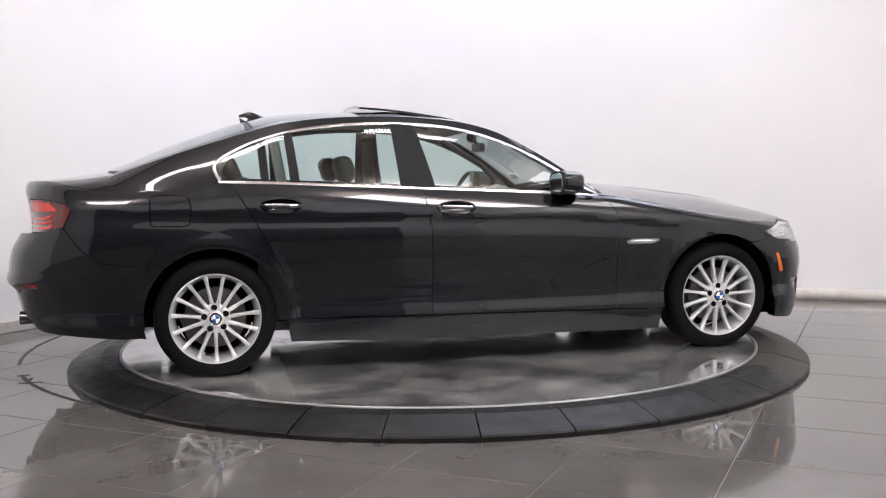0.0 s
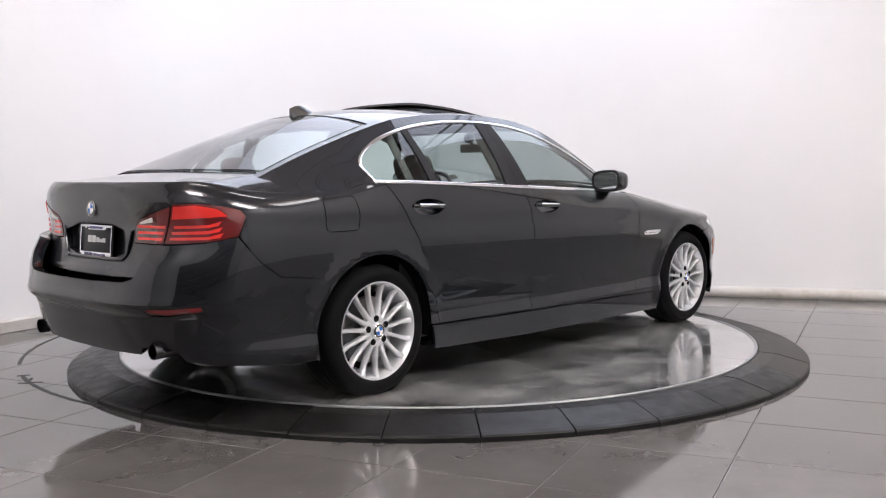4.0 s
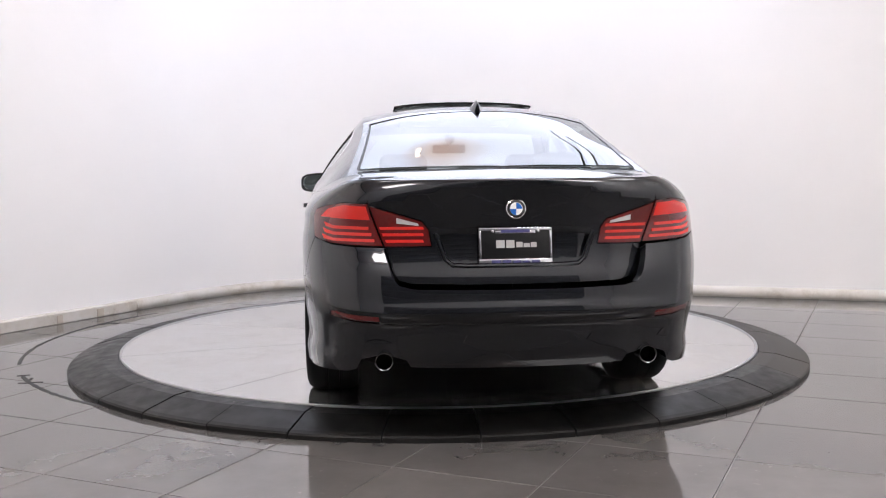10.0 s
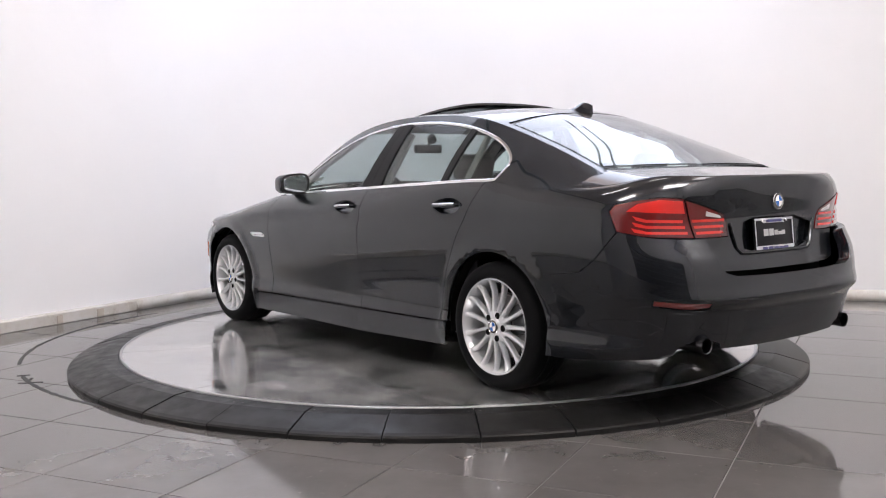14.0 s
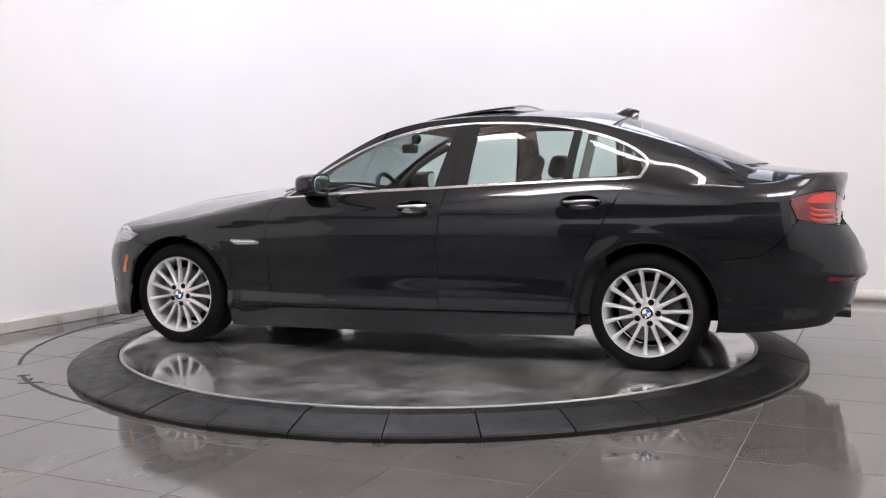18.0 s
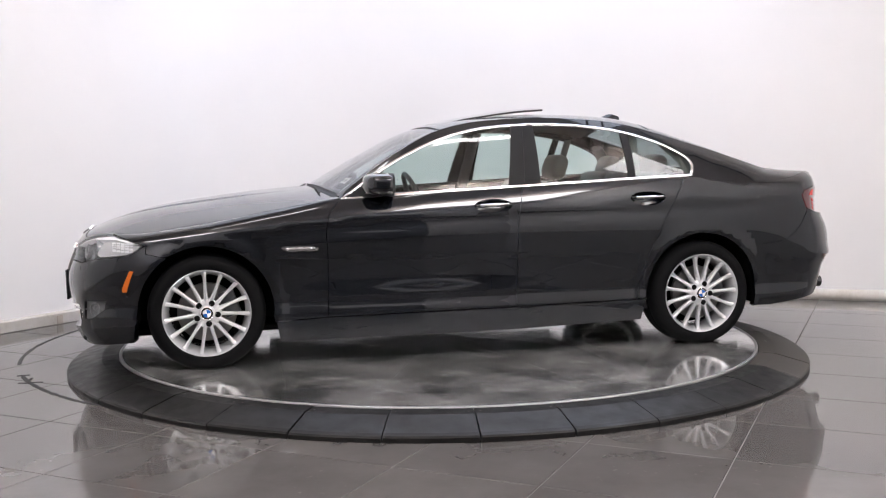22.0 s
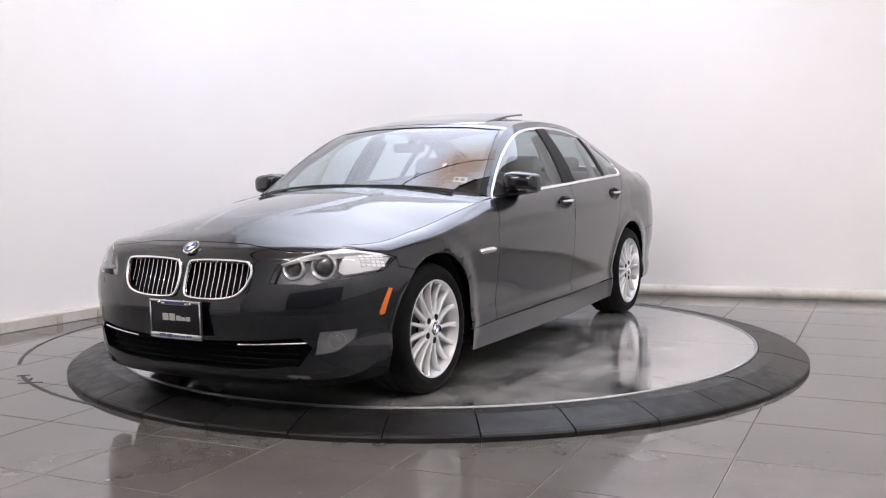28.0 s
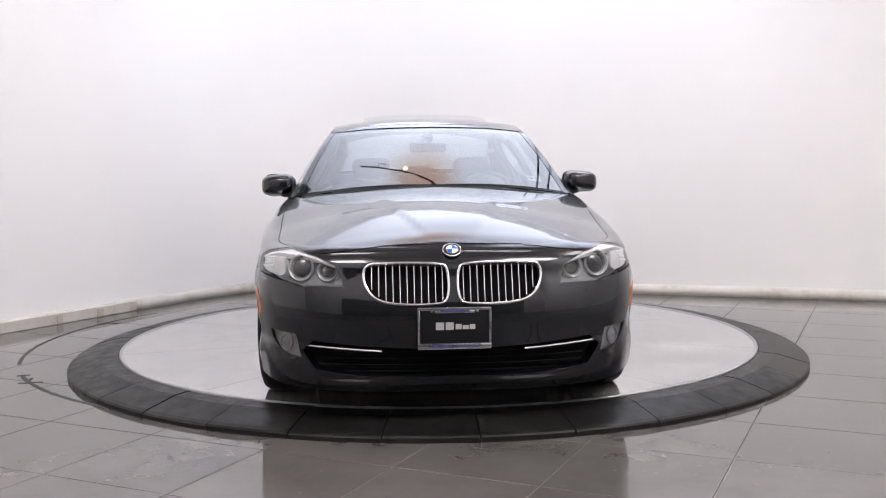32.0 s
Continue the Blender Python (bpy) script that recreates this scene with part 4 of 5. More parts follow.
    lid_low = [sy(0.538, 0.780, -1), sy(0.505, 0.672, -1), sy(0.482, 0.646, -1), sy(0.43, 0.632, -1), sy(0.2, 0.626, -1), (SR, 0.625)]
    lid_l = lid_half[:1] + in_lamp[:5] + in_lamp[5:7] + lid_low
    lid = lid_l + [(2 * SR - a, b) for a, b in lid_l[::-1]][1:]
    lid = lid + [(2 * SR - a, b) for a, b in top_line(SR, s_lid, 16)[::-1][1:]] + top_line(SR, s_lid, 16)[1:-1]
    recess = round_poly([sy(y, z, -1) for y, z in ((0.335, 0.862), (0.275, 0.700), (-0.275, 0.700), (-0.335, 0.862))], 1)
    boot = panel("boot_lid", lid, F, car, PAINT, -1, cell=0.026, step=0.015, holes=[recess], depth=0.03)
    panel("plate_recess", inset(recess, -0.004), F, boot, PAINT, -1, lift=-0.03, flange=False)
    bm = bmesh.new()
    tube(bm, [Vector(flank(*sy(y, z, -1))) + Vector((0.002, 0, 0)) for y, z in ((0.33, 0.84), (0.29, 0.73), (0.262, 0.706), (0.2, 0.702), (0.001, 0.702), (-0.2, 0.702), (-0.262, 0.706), (-0.29, 0.73), (-0.33, 0.84))], 0.011, 10)
    part("recess_edge", bm, PAINT, boot)
    top_deck = [edge(s) for s in [s_lid + (SR - s_lid) * i / 14 for i in range(15)]]
    ys = [(x, -y) for x, y in top_deck[::-1]][1:]
    fwd = [(-2.03, -0.66), (-1.975, -0.615), (-2.035, -0.42), (-2.07, -0.2), (-2.08, 0.0), (-2.07, 0.2), (-2.035, 0.42), (-1.975, 0.615), (-2.03, 0.66)]
    e0 = [edge(s) for s in [-1.95 + (s_lid + 1.95) * i / 8 for i in range(9)]]
    deckp = e0[:-1] + top_deck + ys + [(x, -y) for x, y in e0[:-1][::-1]] + fwd
    panel("deck", deckp, deck, boot, PAINT, 1, cell=0.03, gap=0.001, depth=0.01, label="boot top")
    for m in (False, True):
        outer_lamp = tail_top + tail_gap[1:] + tail_low[1:]
        tl = panel("tail_lamp", outer_lamp, F, car, RED, -1, lift=0.003, gap=0.003, depth=0.03, mirror=m, label="red wrap-round tail lamp with three light bars")
        for k, (za, zb) in enumerate(((0.868, 0.853), (0.842, 0.827), (0.816, 0.802))):
            y0, y1 = 0.60 - 0.012 * k, 0.745
            bar = [sy(y0, za, -1), sy(y1, za + 0.004, -1), sx(-2.285, za + 0.020), sx(-2.30, za - 0.002), sy(y1, zb + 0.004, -1), sy(y0, zb, -1)]
            panel("light_bar", bar, F, tl, REDBAR, -1, lift=0.0065, gap=0.001, depth=0.004, mirror=m)
        band = [sy(0.61, 0.952, -1), sy(0.70, 0.957, -1), sx(-2.30, 0.940), sx(-2.26, 0.905), sy(0.745, 0.90, -1), sy(0.592, 0.893, -1)]
        panel("upper_band", band, F, tl, REDBAR, -1, lift=0.006, gap=0.002, depth=0.003, mirror=m, label="bright red upper lens")
        il = panel("inner_tail_lamp", in_lamp, F, boot, RED, -1, lift=0.003, gap=0.003, depth=0.03, mirror=m, label="red inner tail lamp on the boot lid")
        for k, z in enumerate((0.862, 0.835, 0.808)):
            bar = [sy(0.56 - 0.012 * k, z + 0.006, -1), sy(0.38, z + 0.006, -1), sy(0.375, z - 0.008, -1), sy(0.555 - 0.012 * k, z - 0.008, -1)]
            panel("light_bar", bar, F, il, REDBAR, -1, lift=0.006, gap=0.001, depth=0.003, mirror=m)
        rev = [sy(0.49, 0.906, -1), sy(0.40, 0.882, -1), sy(0.395, 0.868, -1), sy(0.49, 0.880, -1)]
        panel("reversing_light", rev, F, il, REFLECTOR, -1, lift=0.0065, gap=0.002, depth=0.003, mirror=m, label="white reversing light")
    rb = arch(-HUB_X, 131, 196, 16) + [sx(-1.865, 0.226), sx(-1.95, 0.222), sx(-2.2, 0.244), sy(0.70, 0.258, -1), sy(0.66, 0.275, -1), sy(0.64, 0.320, -1), sy(0.55, 0.348, -1), sy(0.46, 0.322, -1), sy(0.44, 0.292, -1), sy(0.2, 0.284, -1), (SR, 0.282)]
    up = [sx(-1.735, 0.603)] + seam_r[1:] + tail_low[::-1][1:] + [sy(0.542, 0.776, -1), sy(0.511, 0.668, -1), sy(0.487, 0.639, -1), sy(0.43, 0.624, -1), sy(0.2, 0.618, -1), (SR, 0.617)]
    rbl = up[::-1] + rb[1:]
    rear = rbl + [(2 * SR - a, b) for a, b in rbl[::-1]][1:-1]
    refl = lambda g: [sy(g * y, z, -1) for y, z in ((0.565, 0.482), (0.57, 0.510), (0.66, 0.514), (0.765, 0.524), (0.765, 0.502), (0.66, 0.484))]
    rbm = panel("rear_bumper", rear, bumper_flank, car, PAINT, -1, cell=0.026, step=0.015, depth=0.05, holes=[refl(1), refl(-1)])
    for g in (1, -1):
        panel("reflector", refl(g), bumper_flank, rbm, REDDARK, -1, lift=-0.003, gap=0.001, label="slim dark red reflector")
    # bonnet, roof, screens
    es = [edge(s) for s in [0.98 + (SF - 0.98) * i / 40 for i in range(41)]]
    back = [(0.85, 0.815), (0.775, 0.75), (0.802, 0.60), (0.846, 0.30), (0.862, 0.0)]
    hood = [(x, y) for x, y in es] + [(x, -y) for x, y in es[::-1][1:]] + [(x, -y) for x, y in back] + back[::-1][1:]
    lipl = lamp_top[2:] + lip
    lipl = [sx(1.985, 0.762)] + lipl
    tl = top_line(s_bonnet, SF, 24)
    lipp = lipl + [(2 * SF - a, b) for a, b in lipl[::-1]][1:] + [(2 * SF - a, b) for a, b in tl] + tl[::-1][1:]
    hoodp = panel("bonnet", hood, bonnet, car, PAINT, 1, cell=0.022, label="bonnet with two converging creases", step=0.03, gap=0.0016, depth=0.012)
    panel("bonnet_lip", lipp, F, hoodp, PAINT, -1, gap=-0.0026, lift=0.0008, label="rolled front edge of the bonnet")
    # the bonnet's shut line: over the nose between the lamps
    seam = [sy(y, 0.736 + 0.026 * smoothstep(0.60, 0.30, y), 1) for y in (0.585, 0.55, 0.5, 0.45, 0.4, 0.36, 0.32)]
    for m in (False, True):
        strip("shut_line", seam, F, hoodp, MATT, -1, 0.0045, 0.0006, 0.0012, mirror=m, label="dark bonnet shut line")
    strip("shut_line", [(2.158 - 0.04 * (y / 0.31) ** 2 * 0.2, y) for y in [-0.315 + 0.63 * i / 20 for i in range(21)]], bonnet, hoodp, MATT, 1, 0.0045, 0.0006, 0.0008, label="dark bonnet shut line")
    cowl = [(0.72, 0.80), (0.775, 0.755), (0.81, 0.60), (0.855, 0.30), (0.87, 0.0)]
    cowlp = cowl + [(x, -y) for x, y in cowl[::-1][1:]] + [(0.60, -0.74), (0.7, 0.0), (0.60, 0.74)]
    panel("cowl", cowlp, lambda x, y: (x, y, bonnet_z(x, y) - 0.03), car, BLACK, 1, flange=False, label="black cowl below the windscreen")
    both(lambda m: panel("fender_corner", [(0.71, 0.835), (0.98, 0.829), (0.87, 0.818), (0.80, 0.757), (0.74, 0.795)], bonnet, car, PAINT, 1, gap=0.001, lift=0.001, depth=0.03, mirror=m))
    T = lambda t, q: crown(t, q)
    panel("windscreen", [(0.725, -0.955), (0.725, 0.955), (0.11, 0.95), (0.085, 0.6), (0.08, 0), (0.085, -0.6), (0.11, -0.95)], T, car, SCREEN, 1, cell=0.06, label="clear windscreen with a small inspection sticker", depth=0.006)
    roof = [(0.105, -1.0), (0.09, -0.95), (0.06, -0.6), (0.055, 0), (0.06, 0.6), (0.09, 0.95), (0.105, 1.0), (-0.5, 1.0), (-1.22, 1.0), (-1.235, 0.94), (-1.245, 0.5), (-1.245, 0), (-1.245, -0.5), (-1.235, -0.94), (-1.22, -1.0), (-0.5, -1.0)]
    hole = [(-0.02, -0.70), (-0.02, 0.70), (-0.58, 0.70), (-0.58, -0.70)]
    panel("roof", roof, T, car, PAINT, 1, cell=0.05, holes=[round_poly(hole, 2)], gap=0.0, label="painted steel roof with the sunroof opening", depth=0.02)
    panel("rear_screen", [(-1.275, -0.93), (-1.27, -0.5), (-1.268, 0), (-1.27, 0.5), (-1.275, 0.93), (-1.955, 0.93), (-1.985, 0.6), (-2.005, 0), (-1.985, -0.6), (-1.955, -0.93)], T, car, SCREEN, 1, cell=0.06, label="tinted rear screen", depth=0.006)
    frame_o = [(-1.248, -0.945), (-1.250, 0), (-1.248, 0.945), (-1.965, 0.945), (-1.995, 0.6), (-2.015, 0), (-1.995, -0.6), (-1.965, -0.945)]
    frame_i = [(-1.272, -0.92), (-1.270, 0), (-1.272, 0.92), (-1.957, 0.92), (-1.987, 0.6), (-2.007, 0), (-1.987, -0.6), (-1.957, -0.92)]
    panel("screen_border", frame_o, T, car, BLACK, 1, cell=0.06, lift=-0.004, gap=0.0, holes=[frame_i], flange=False, label="black border of the rear screen")
    frame_o = [(0.735, -0.975), (0.735, 0.975), (0.098, 0.965), (0.072, 0.6), (0.066, 0), (0.072, -0.6), (0.098, -0.965)]
    frame_i = [(0.705, -0.925), (0.712, 0.0), (0.705, 0.925), (0.13, 0.90), (0.115, 0.5), (0.112, 0), (0.115, -0.5), (0.13, -0.90)]
    panel("screen_border", frame_o, T, car, BLACK, 1, cell=0.06, lift=-0.004, gap=0.0, holes=[frame_i], flange=False, label="black border of the windscreen")
    both(lambda m: panel("pillar_strip", [(0.735, 0.958), (0.735, 1.0), (0.105, 1.0), (0.105, 0.953)], T, car, PAINT, 1, gap=0.0005, mirror=m))
    both(lambda m: panel("rear_pillar_strip", [(-1.222, 0.946), (-1.222, 1.0), (-2.05, 1.0), (-2.05, 0.93), (-1.98, 0.935), (-1.965, 0.946)], T, car, PAINT, 1, gap=0.0005, mirror=m))
    # sunroof, tilted open
    bm = bmesh.new()
    verts, faces = [], []
    nu, nv = 10, 14
    f = lambda i, j: (0.0 - 0.62 * i / nu, (-0.69 + 1.38 * j / nv))
    for lay in (0, 1):
        for i in range(nu + 1):
            for j in range(nv + 1):
                t, q = f(i, j)
                x, y, z = crown(t, q)
                z += 0.001 + 0.040 * (i / nu) - 0.012 * lay - 0.004 * (abs(q) / 0.69) ** 8
                verts.append(bm.verts.new((x, y, z)))
    w = nv + 1
    n0 = (nu + 1) * w
    for i in range(nu):
        for j in range(nv):
            a = i * w + j
            bm.faces.new([verts[k] for k in (a, a + 1, a + w + 1, a + w)])
            bm.faces.new([verts[n0 + k] for k in (a + w, a + w + 1, a + 1, a)])
    rim = [j for j in range(nv)] + [i * w + nv for i in range(nu)] + [nu * w + j for j in range(nv, 0, -1)] + [i * w for i in range(nu, 0, -1)]
    for k in range(len(rim)):
        a, b = rim[k], rim[(k + 1) % len(rim)]
        bm.faces.new([verts[q] for q in (b, a, n0 + a, n0 + b)])
    part("sunroof", bm, GLOSSBLACK, car, "black glass sunroof panel tilted open")
    # cabin sides
    upper = [(0.735, 0.9345), (0.66, 0.985), (0.554, 1.058), (0.45, 1.124), (0.356, 1.178), (0.25, 1.230), (0.159, 1.268), (0.06, 1.302), (-0.037, 1.328), (-0.15, 1.349), (-0.255, 1.361), (-0.443, 1.372), (-0.60, 1.372), (-0.75, 1.366), (-0.896, 1.351), (-1.0, 1.335), (-1.1, 1.314), (-1.19, 1.289), (-1.27, 1.262), (-1.34, 1.232), (-1.40, 1.200), (-1.445, 1.168), (-1.470, 1.140), (-1.476, 1.112), (-1.462, 1.075), (-1.44, 1.040)]
    C = lambda x, z: cabin(x, z)
    belt = [(x, belt_z(x)) for x in [0.735 - (0.735 + 1.44) * i / 26 for i in range(27)]]
    rail = [(x, rail_z(x)) for x in [-2.055 + 2.785 * i / 50 for i in range(51)]]
    frame = [(x, cabin_z(x) - 0.001) for x in (-1.44, -1.5, -1.55, -1.6, -1.65, -1.7, -1.75, -1.8, -1.85, -1.9, -1.95, -2.0, -2.055)] + rail + upper
    both(lambda m: panel("roof_side", frame, C, car, PAINT, -1, cell=0.028, gap=0.0, mirror=m, label="painted pillar and roof side"))
    loop = upper + belt[::-1][1:-1]
    inner_poly = inset(loop, 0.010)
    both(lambda m: strip("window_trim", inset(dense(loop, 0.04), 0.006), C, car, CHROME, -1, 0.021, 0.004, -0.0045, True, m, "bright chrome window surround"))

    def cut(x_left, x_right):
        """The window opening between two slanting lines, each (x at the belt, x at the roof)."""
        xa = lambda z, e: e[0] + (e[1] - e[0]) * (z - 1.0) / 0.36
        p = inner_poly
        q = [(x - 0, z) for x, z in p]
        def half(poly, e, keep):
            out = []
            for i in range(len(poly)):
                a, b = poly[i - 1], poly[i]
                da, db = a[0] - xa(a[1], e), b[0] - xa(b[1], e)
                if not keep:
                    da, db = -da, -db
                if (da >= 0) != (db >= 0):
                    t = da / (da - db)
                    out.append((a[0] + (b[0] - a[0]) * t, a[1] + (b[1] - a[1]) * t))
                if db >= 0:
                    out.append(b)
            return out
        if x_left:
            q = half(q, x_left, True)
        if x_right:
            q = half(q, x_right, False)
        return q
    for m in (False, True):
        panel("front_window", cut((-0.268, -0.345), None), C, doors[m], GLASS, -1, lift=-0.006, gap=0.0, flange=False, mirror=m, label="tinted side window")
        panel("rear_window", cut((-1.015, -1.045), (-0.452, -0.470)), C, doors_r[m], GLASS, -1, lift=-0.006, gap=0.0, flange=False, mirror=m, label="tinted side window")
        panel("quarter_window", cut(None, (-1.062, -1.088)), C, doors_r[m], GLASS, -1, lift=-0.006, gap=0.0, flange=False, mirror=m, label="small tinted quarter window")
        panel("centre_pillar", cut((-0.357, -0.410), (-0.262, -0.338)), C, doors[m], SATINBLACK, -1, lift=-0.001, gap=0.001, mirror=m, label="black door pillar trim")
        panel("centre_pillar", cut((-0.460, -0.478), (-0.357, -0.410)), C, doors_r[m], SATINBLACK, -1, lift=-0.001, gap=0.001, mirror=m, label="black door pillar trim")
        panel("window_divider", cut((-1.064, -1.090), (-1.012, -1.042)), C, doors_r[m], SATINBLACK, -1, lift=-0.001, gap=0.001, mirror=m, label="black window divider")
    # inner shell that closes the gaps
    hull = [(SR + 0.0, 0.60), (SR, 0.30)] + [sx(-2.2, 0.27), sx(-1.92, 0.24)] + arch(-HUB_X, 185, -5, 30, 0.40)[0:] + [sx(-1.0, 0.16), sx(1.0, 0.14)] + arch(HUB_X, 185, -5, 30, 0.40) + [sx(1.95, 0.15), (SF, 0.15), (SF, 0.62)]
    tops = [(s, min(top_v(s) - 0.02, 2.0)) for s in [SF - 0.02 - (SF - SR - 0.04) * i / 60 for i in range(61)]]
    both(lambda m: panel("inner_shell", hull + tops, F, car, MATT, -1, cell=0.09, lift=-0.105, gap=0.0, flange=False, mirror=m, label="dark inner body shell"))
    return doors, doors_r, boot, bumper


def badge(name, m, r, parent, label="round blue and white badge"):
    """Chrome rim, black ring and four quarters, facing along the matrix's z."""
    bm = bmesh.new()
    lathe(bm, [(r, -0.004), (r, 0.003), (r * 0.93, 0.005), (r * 0.90, 0.004)], 36)
    k = len(bm.faces)
    lathe(bm, [(r * 0.90, 0.004), (r * 0.66, 0.0055)], 36)
    k2 = len(bm.faces)
    lathe(bm, [(r * 0.66, 0.0055), (r * 0.62, 0.006)], 36)
    k3 = len(bm.faces)
    lathe(bm, [(r * 0.62, 0.006), (0.0001, 0.0075)], 36)
    bm.faces.ensure_lookup_table()
    for i, f in enumerate(bm.faces):
        if i < k or k2 <= i < k3:
            f.material_index = 0
        elif i < k2:
            f.material_index = 1
        else:
            c = f.calc_center_median()
            f.material_index = 2 if c.x * c.y > 0 else 3
    bmesh.ops.transform(bm, matrix=m, verts=bm.verts[:])
    return part(name, bm, [CHROME, GLOSSBLACK, BLUE, WHITE], parent, label)


def facing(c, n, up=(0, 0, 1)):
    """A pose at c with its z along n and its y as near up as can be."""
    n = Vector(n).normalized()
    x = Vector(up).cross(n).normalized()
    y = n.cross(x)
    return Matrix.Translation(c) @ Matrix((x, y, n)).transposed().to_4x4()


def slab(bm, a, b, x0, x1, n=40):
    """A thin plate with rounded corners across x."""
    rows = []
    for x, k in ((x0, 0.97), (x0 + 0.002, 1.0), (x1, 1.0)):
        ring = []
        for i in range(n):
            t = 2 * math.pi * i / n
            c, s = math.cos(t), math.sin(t)
            r = (abs(c) ** 3.4 + abs(s) ** 3.4) ** (-1 / 3.4)
            ring.append(bm.verts.new((x, a * c * r * k, b * s * r * k * (1 - 0.10 * c * r))))
        rows.append(ring)
    for p, q in zip(rows, rows[1:]):
        for i in range(n):
            bm.faces.new((p[i], p[(i + 1) % n], q[(i + 1) % n], q[i]))
    bm.faces.new(rows[0]), bm.faces.new(rows[-1])


WHEEL_Y = 0.895


def build_wheel(car, x, side, spin):
    """Tyre, rim with fifteen slim spokes, brake disc, bolts and cap."""
    w = new("wheel")
    w.parent = car
    tagged(w, "silver multi-spoke alloy wheel with a black tyre")
    w.matrix_local = Matrix.Translation((x, side * WHEEL_Y, 0.317)) @ Matrix.Rotation(radians(-90 * side), 4, "X")
    # z now points out of the car
    R = 0.324
    bm = bmesh.new()
    prof = [(0.236, -0.012), (0.243, -0.002), (0.255, 0.006), (0.275, 0.008), (0.296, 0.001), (0.308, -0.010), (0.316, -0.024), (0.3215, -0.040), (R, -0.060), (R, -0.088), (0.3185, -0.090), (0.3185, -0.097), (R, -0.099), (R, -0.150), (0.3185, -0.152), (0.3185, -0.159), (R, -0.161), (R, -0.195), (0.318, -0.222), (0.305, -0.240), (0.28, -0.248), (0.245, -0.245), (0.236, -0.235)]
    lathe(bm, prof, 72, True)
    part("tyre", bm, TYRE, w, "black road tyre")
    bm = bmesh.new()
    lathe(bm, [(0.2415, -0.020), (0.2435, -0.004), (0.2405, 0.001), (0.2355, -0.001), (0.2305, -0.010), (0.2235, -0.022), (0.2185, -0.040), (0.2105, -0.060), (0.205, -0.12), (0.21, -0.20), (0.236, -0.235)], 72)
    part("rim", bm, ALLOY, w, "silver alloy rim")
    for k in range(15):
        a = radians(24 * k + spin)
        bm = bmesh.new()
        secs = []
        for r, wd, z, th in ((0.048, 0.0125, -0.012, 0.03), (0.085, 0.0110, -0.014, 0.032), (0.13, 0.0095, -0.020, 0.03), (0.18, 0.0095, -0.022, 0.028), (0.212, 0.0120, -0.017, 0.026), (0.231, 0.0165, -0.009, 0.02)):
            secs.append([bm.verts.new((r, y, zz)) for y, zz in ((-wd, z - th), (-wd * 0.95, z - 0.004), (-wd * 0.55, z), (0, z + 0.0012), (wd * 0.55, z), (wd * 0.95, z - 0.004), (wd, z - th))])
        for s0, s1 in zip(secs, secs[1:]):
            for j in range(6):
                bm.faces.new((s0[j], s1[j], s1[j + 1], s0[j + 1]))
        bmesh.ops.transform(bm, matrix=Matrix.Rotation(a, 4, "Z"), verts=bm.verts[:])
        part("spoke", bm, ALLOY, w, sharp=50)
    bm = bmesh.new()
    lathe(bm, [(0.082, -0.05), (0.080, -0.020), (0.070, -0.0135), (0.046, -0.012), (0.040, -0.004), (0.036, -0.002)], 40)
    part("hub", bm, ALLOY, w)
    for k in range(5):
        a = radians(72 * k + spin + 18)
        bm = bmesh.new()
        c = Matrix.Translation((0.060 * math.cos(a), 0.060 * math.sin(a), 0))
        lathe(bm, [(0.0165, -0.0135), (0.0165, -0.0112), (0.0150, -0.0105), (0.0145, -0.0110), (0.0001, -0.0113)], 16, m=c)
        part("bolt_hole", bm, MATT, w, "recessed wheel bolt")
    badge("cap", Matrix.Translation((0, 0, -0.004)) @ Matrix.Rotation(radians(spin), 4, "Z"), 0.036, w)
    bm = bmesh.new()
    lathe(bm, [(0.06, -0.075), (0.160, -0.075), (0.164, -0.08), (0.164, -0.1), (0.16, -0.105), (0.06, -0.105)], 48)
    part("brake_disc", bm, BRAKE, w, "steel brake disc")
    bm = bmesh.new()
    vs = box(bm, 0.085, 0.175, -0.075, 0.075, -0.12, -0.055, 0.012)
    bmesh.ops.rotate(bm, verts=bm.verts[:], cent=(0, 0, 0), matrix=Matrix.Rotation(radians(200), 3, "Z"))
    part("brake_caliper", bm, LAMPGREY, w)
    bm = bmesh.new()
    lathe(bm, [(0.0001, -0.20), (0.205, -0.20)], 32)
    part("back_plate", bm, MATT, w, "dark wheel back")
    return w


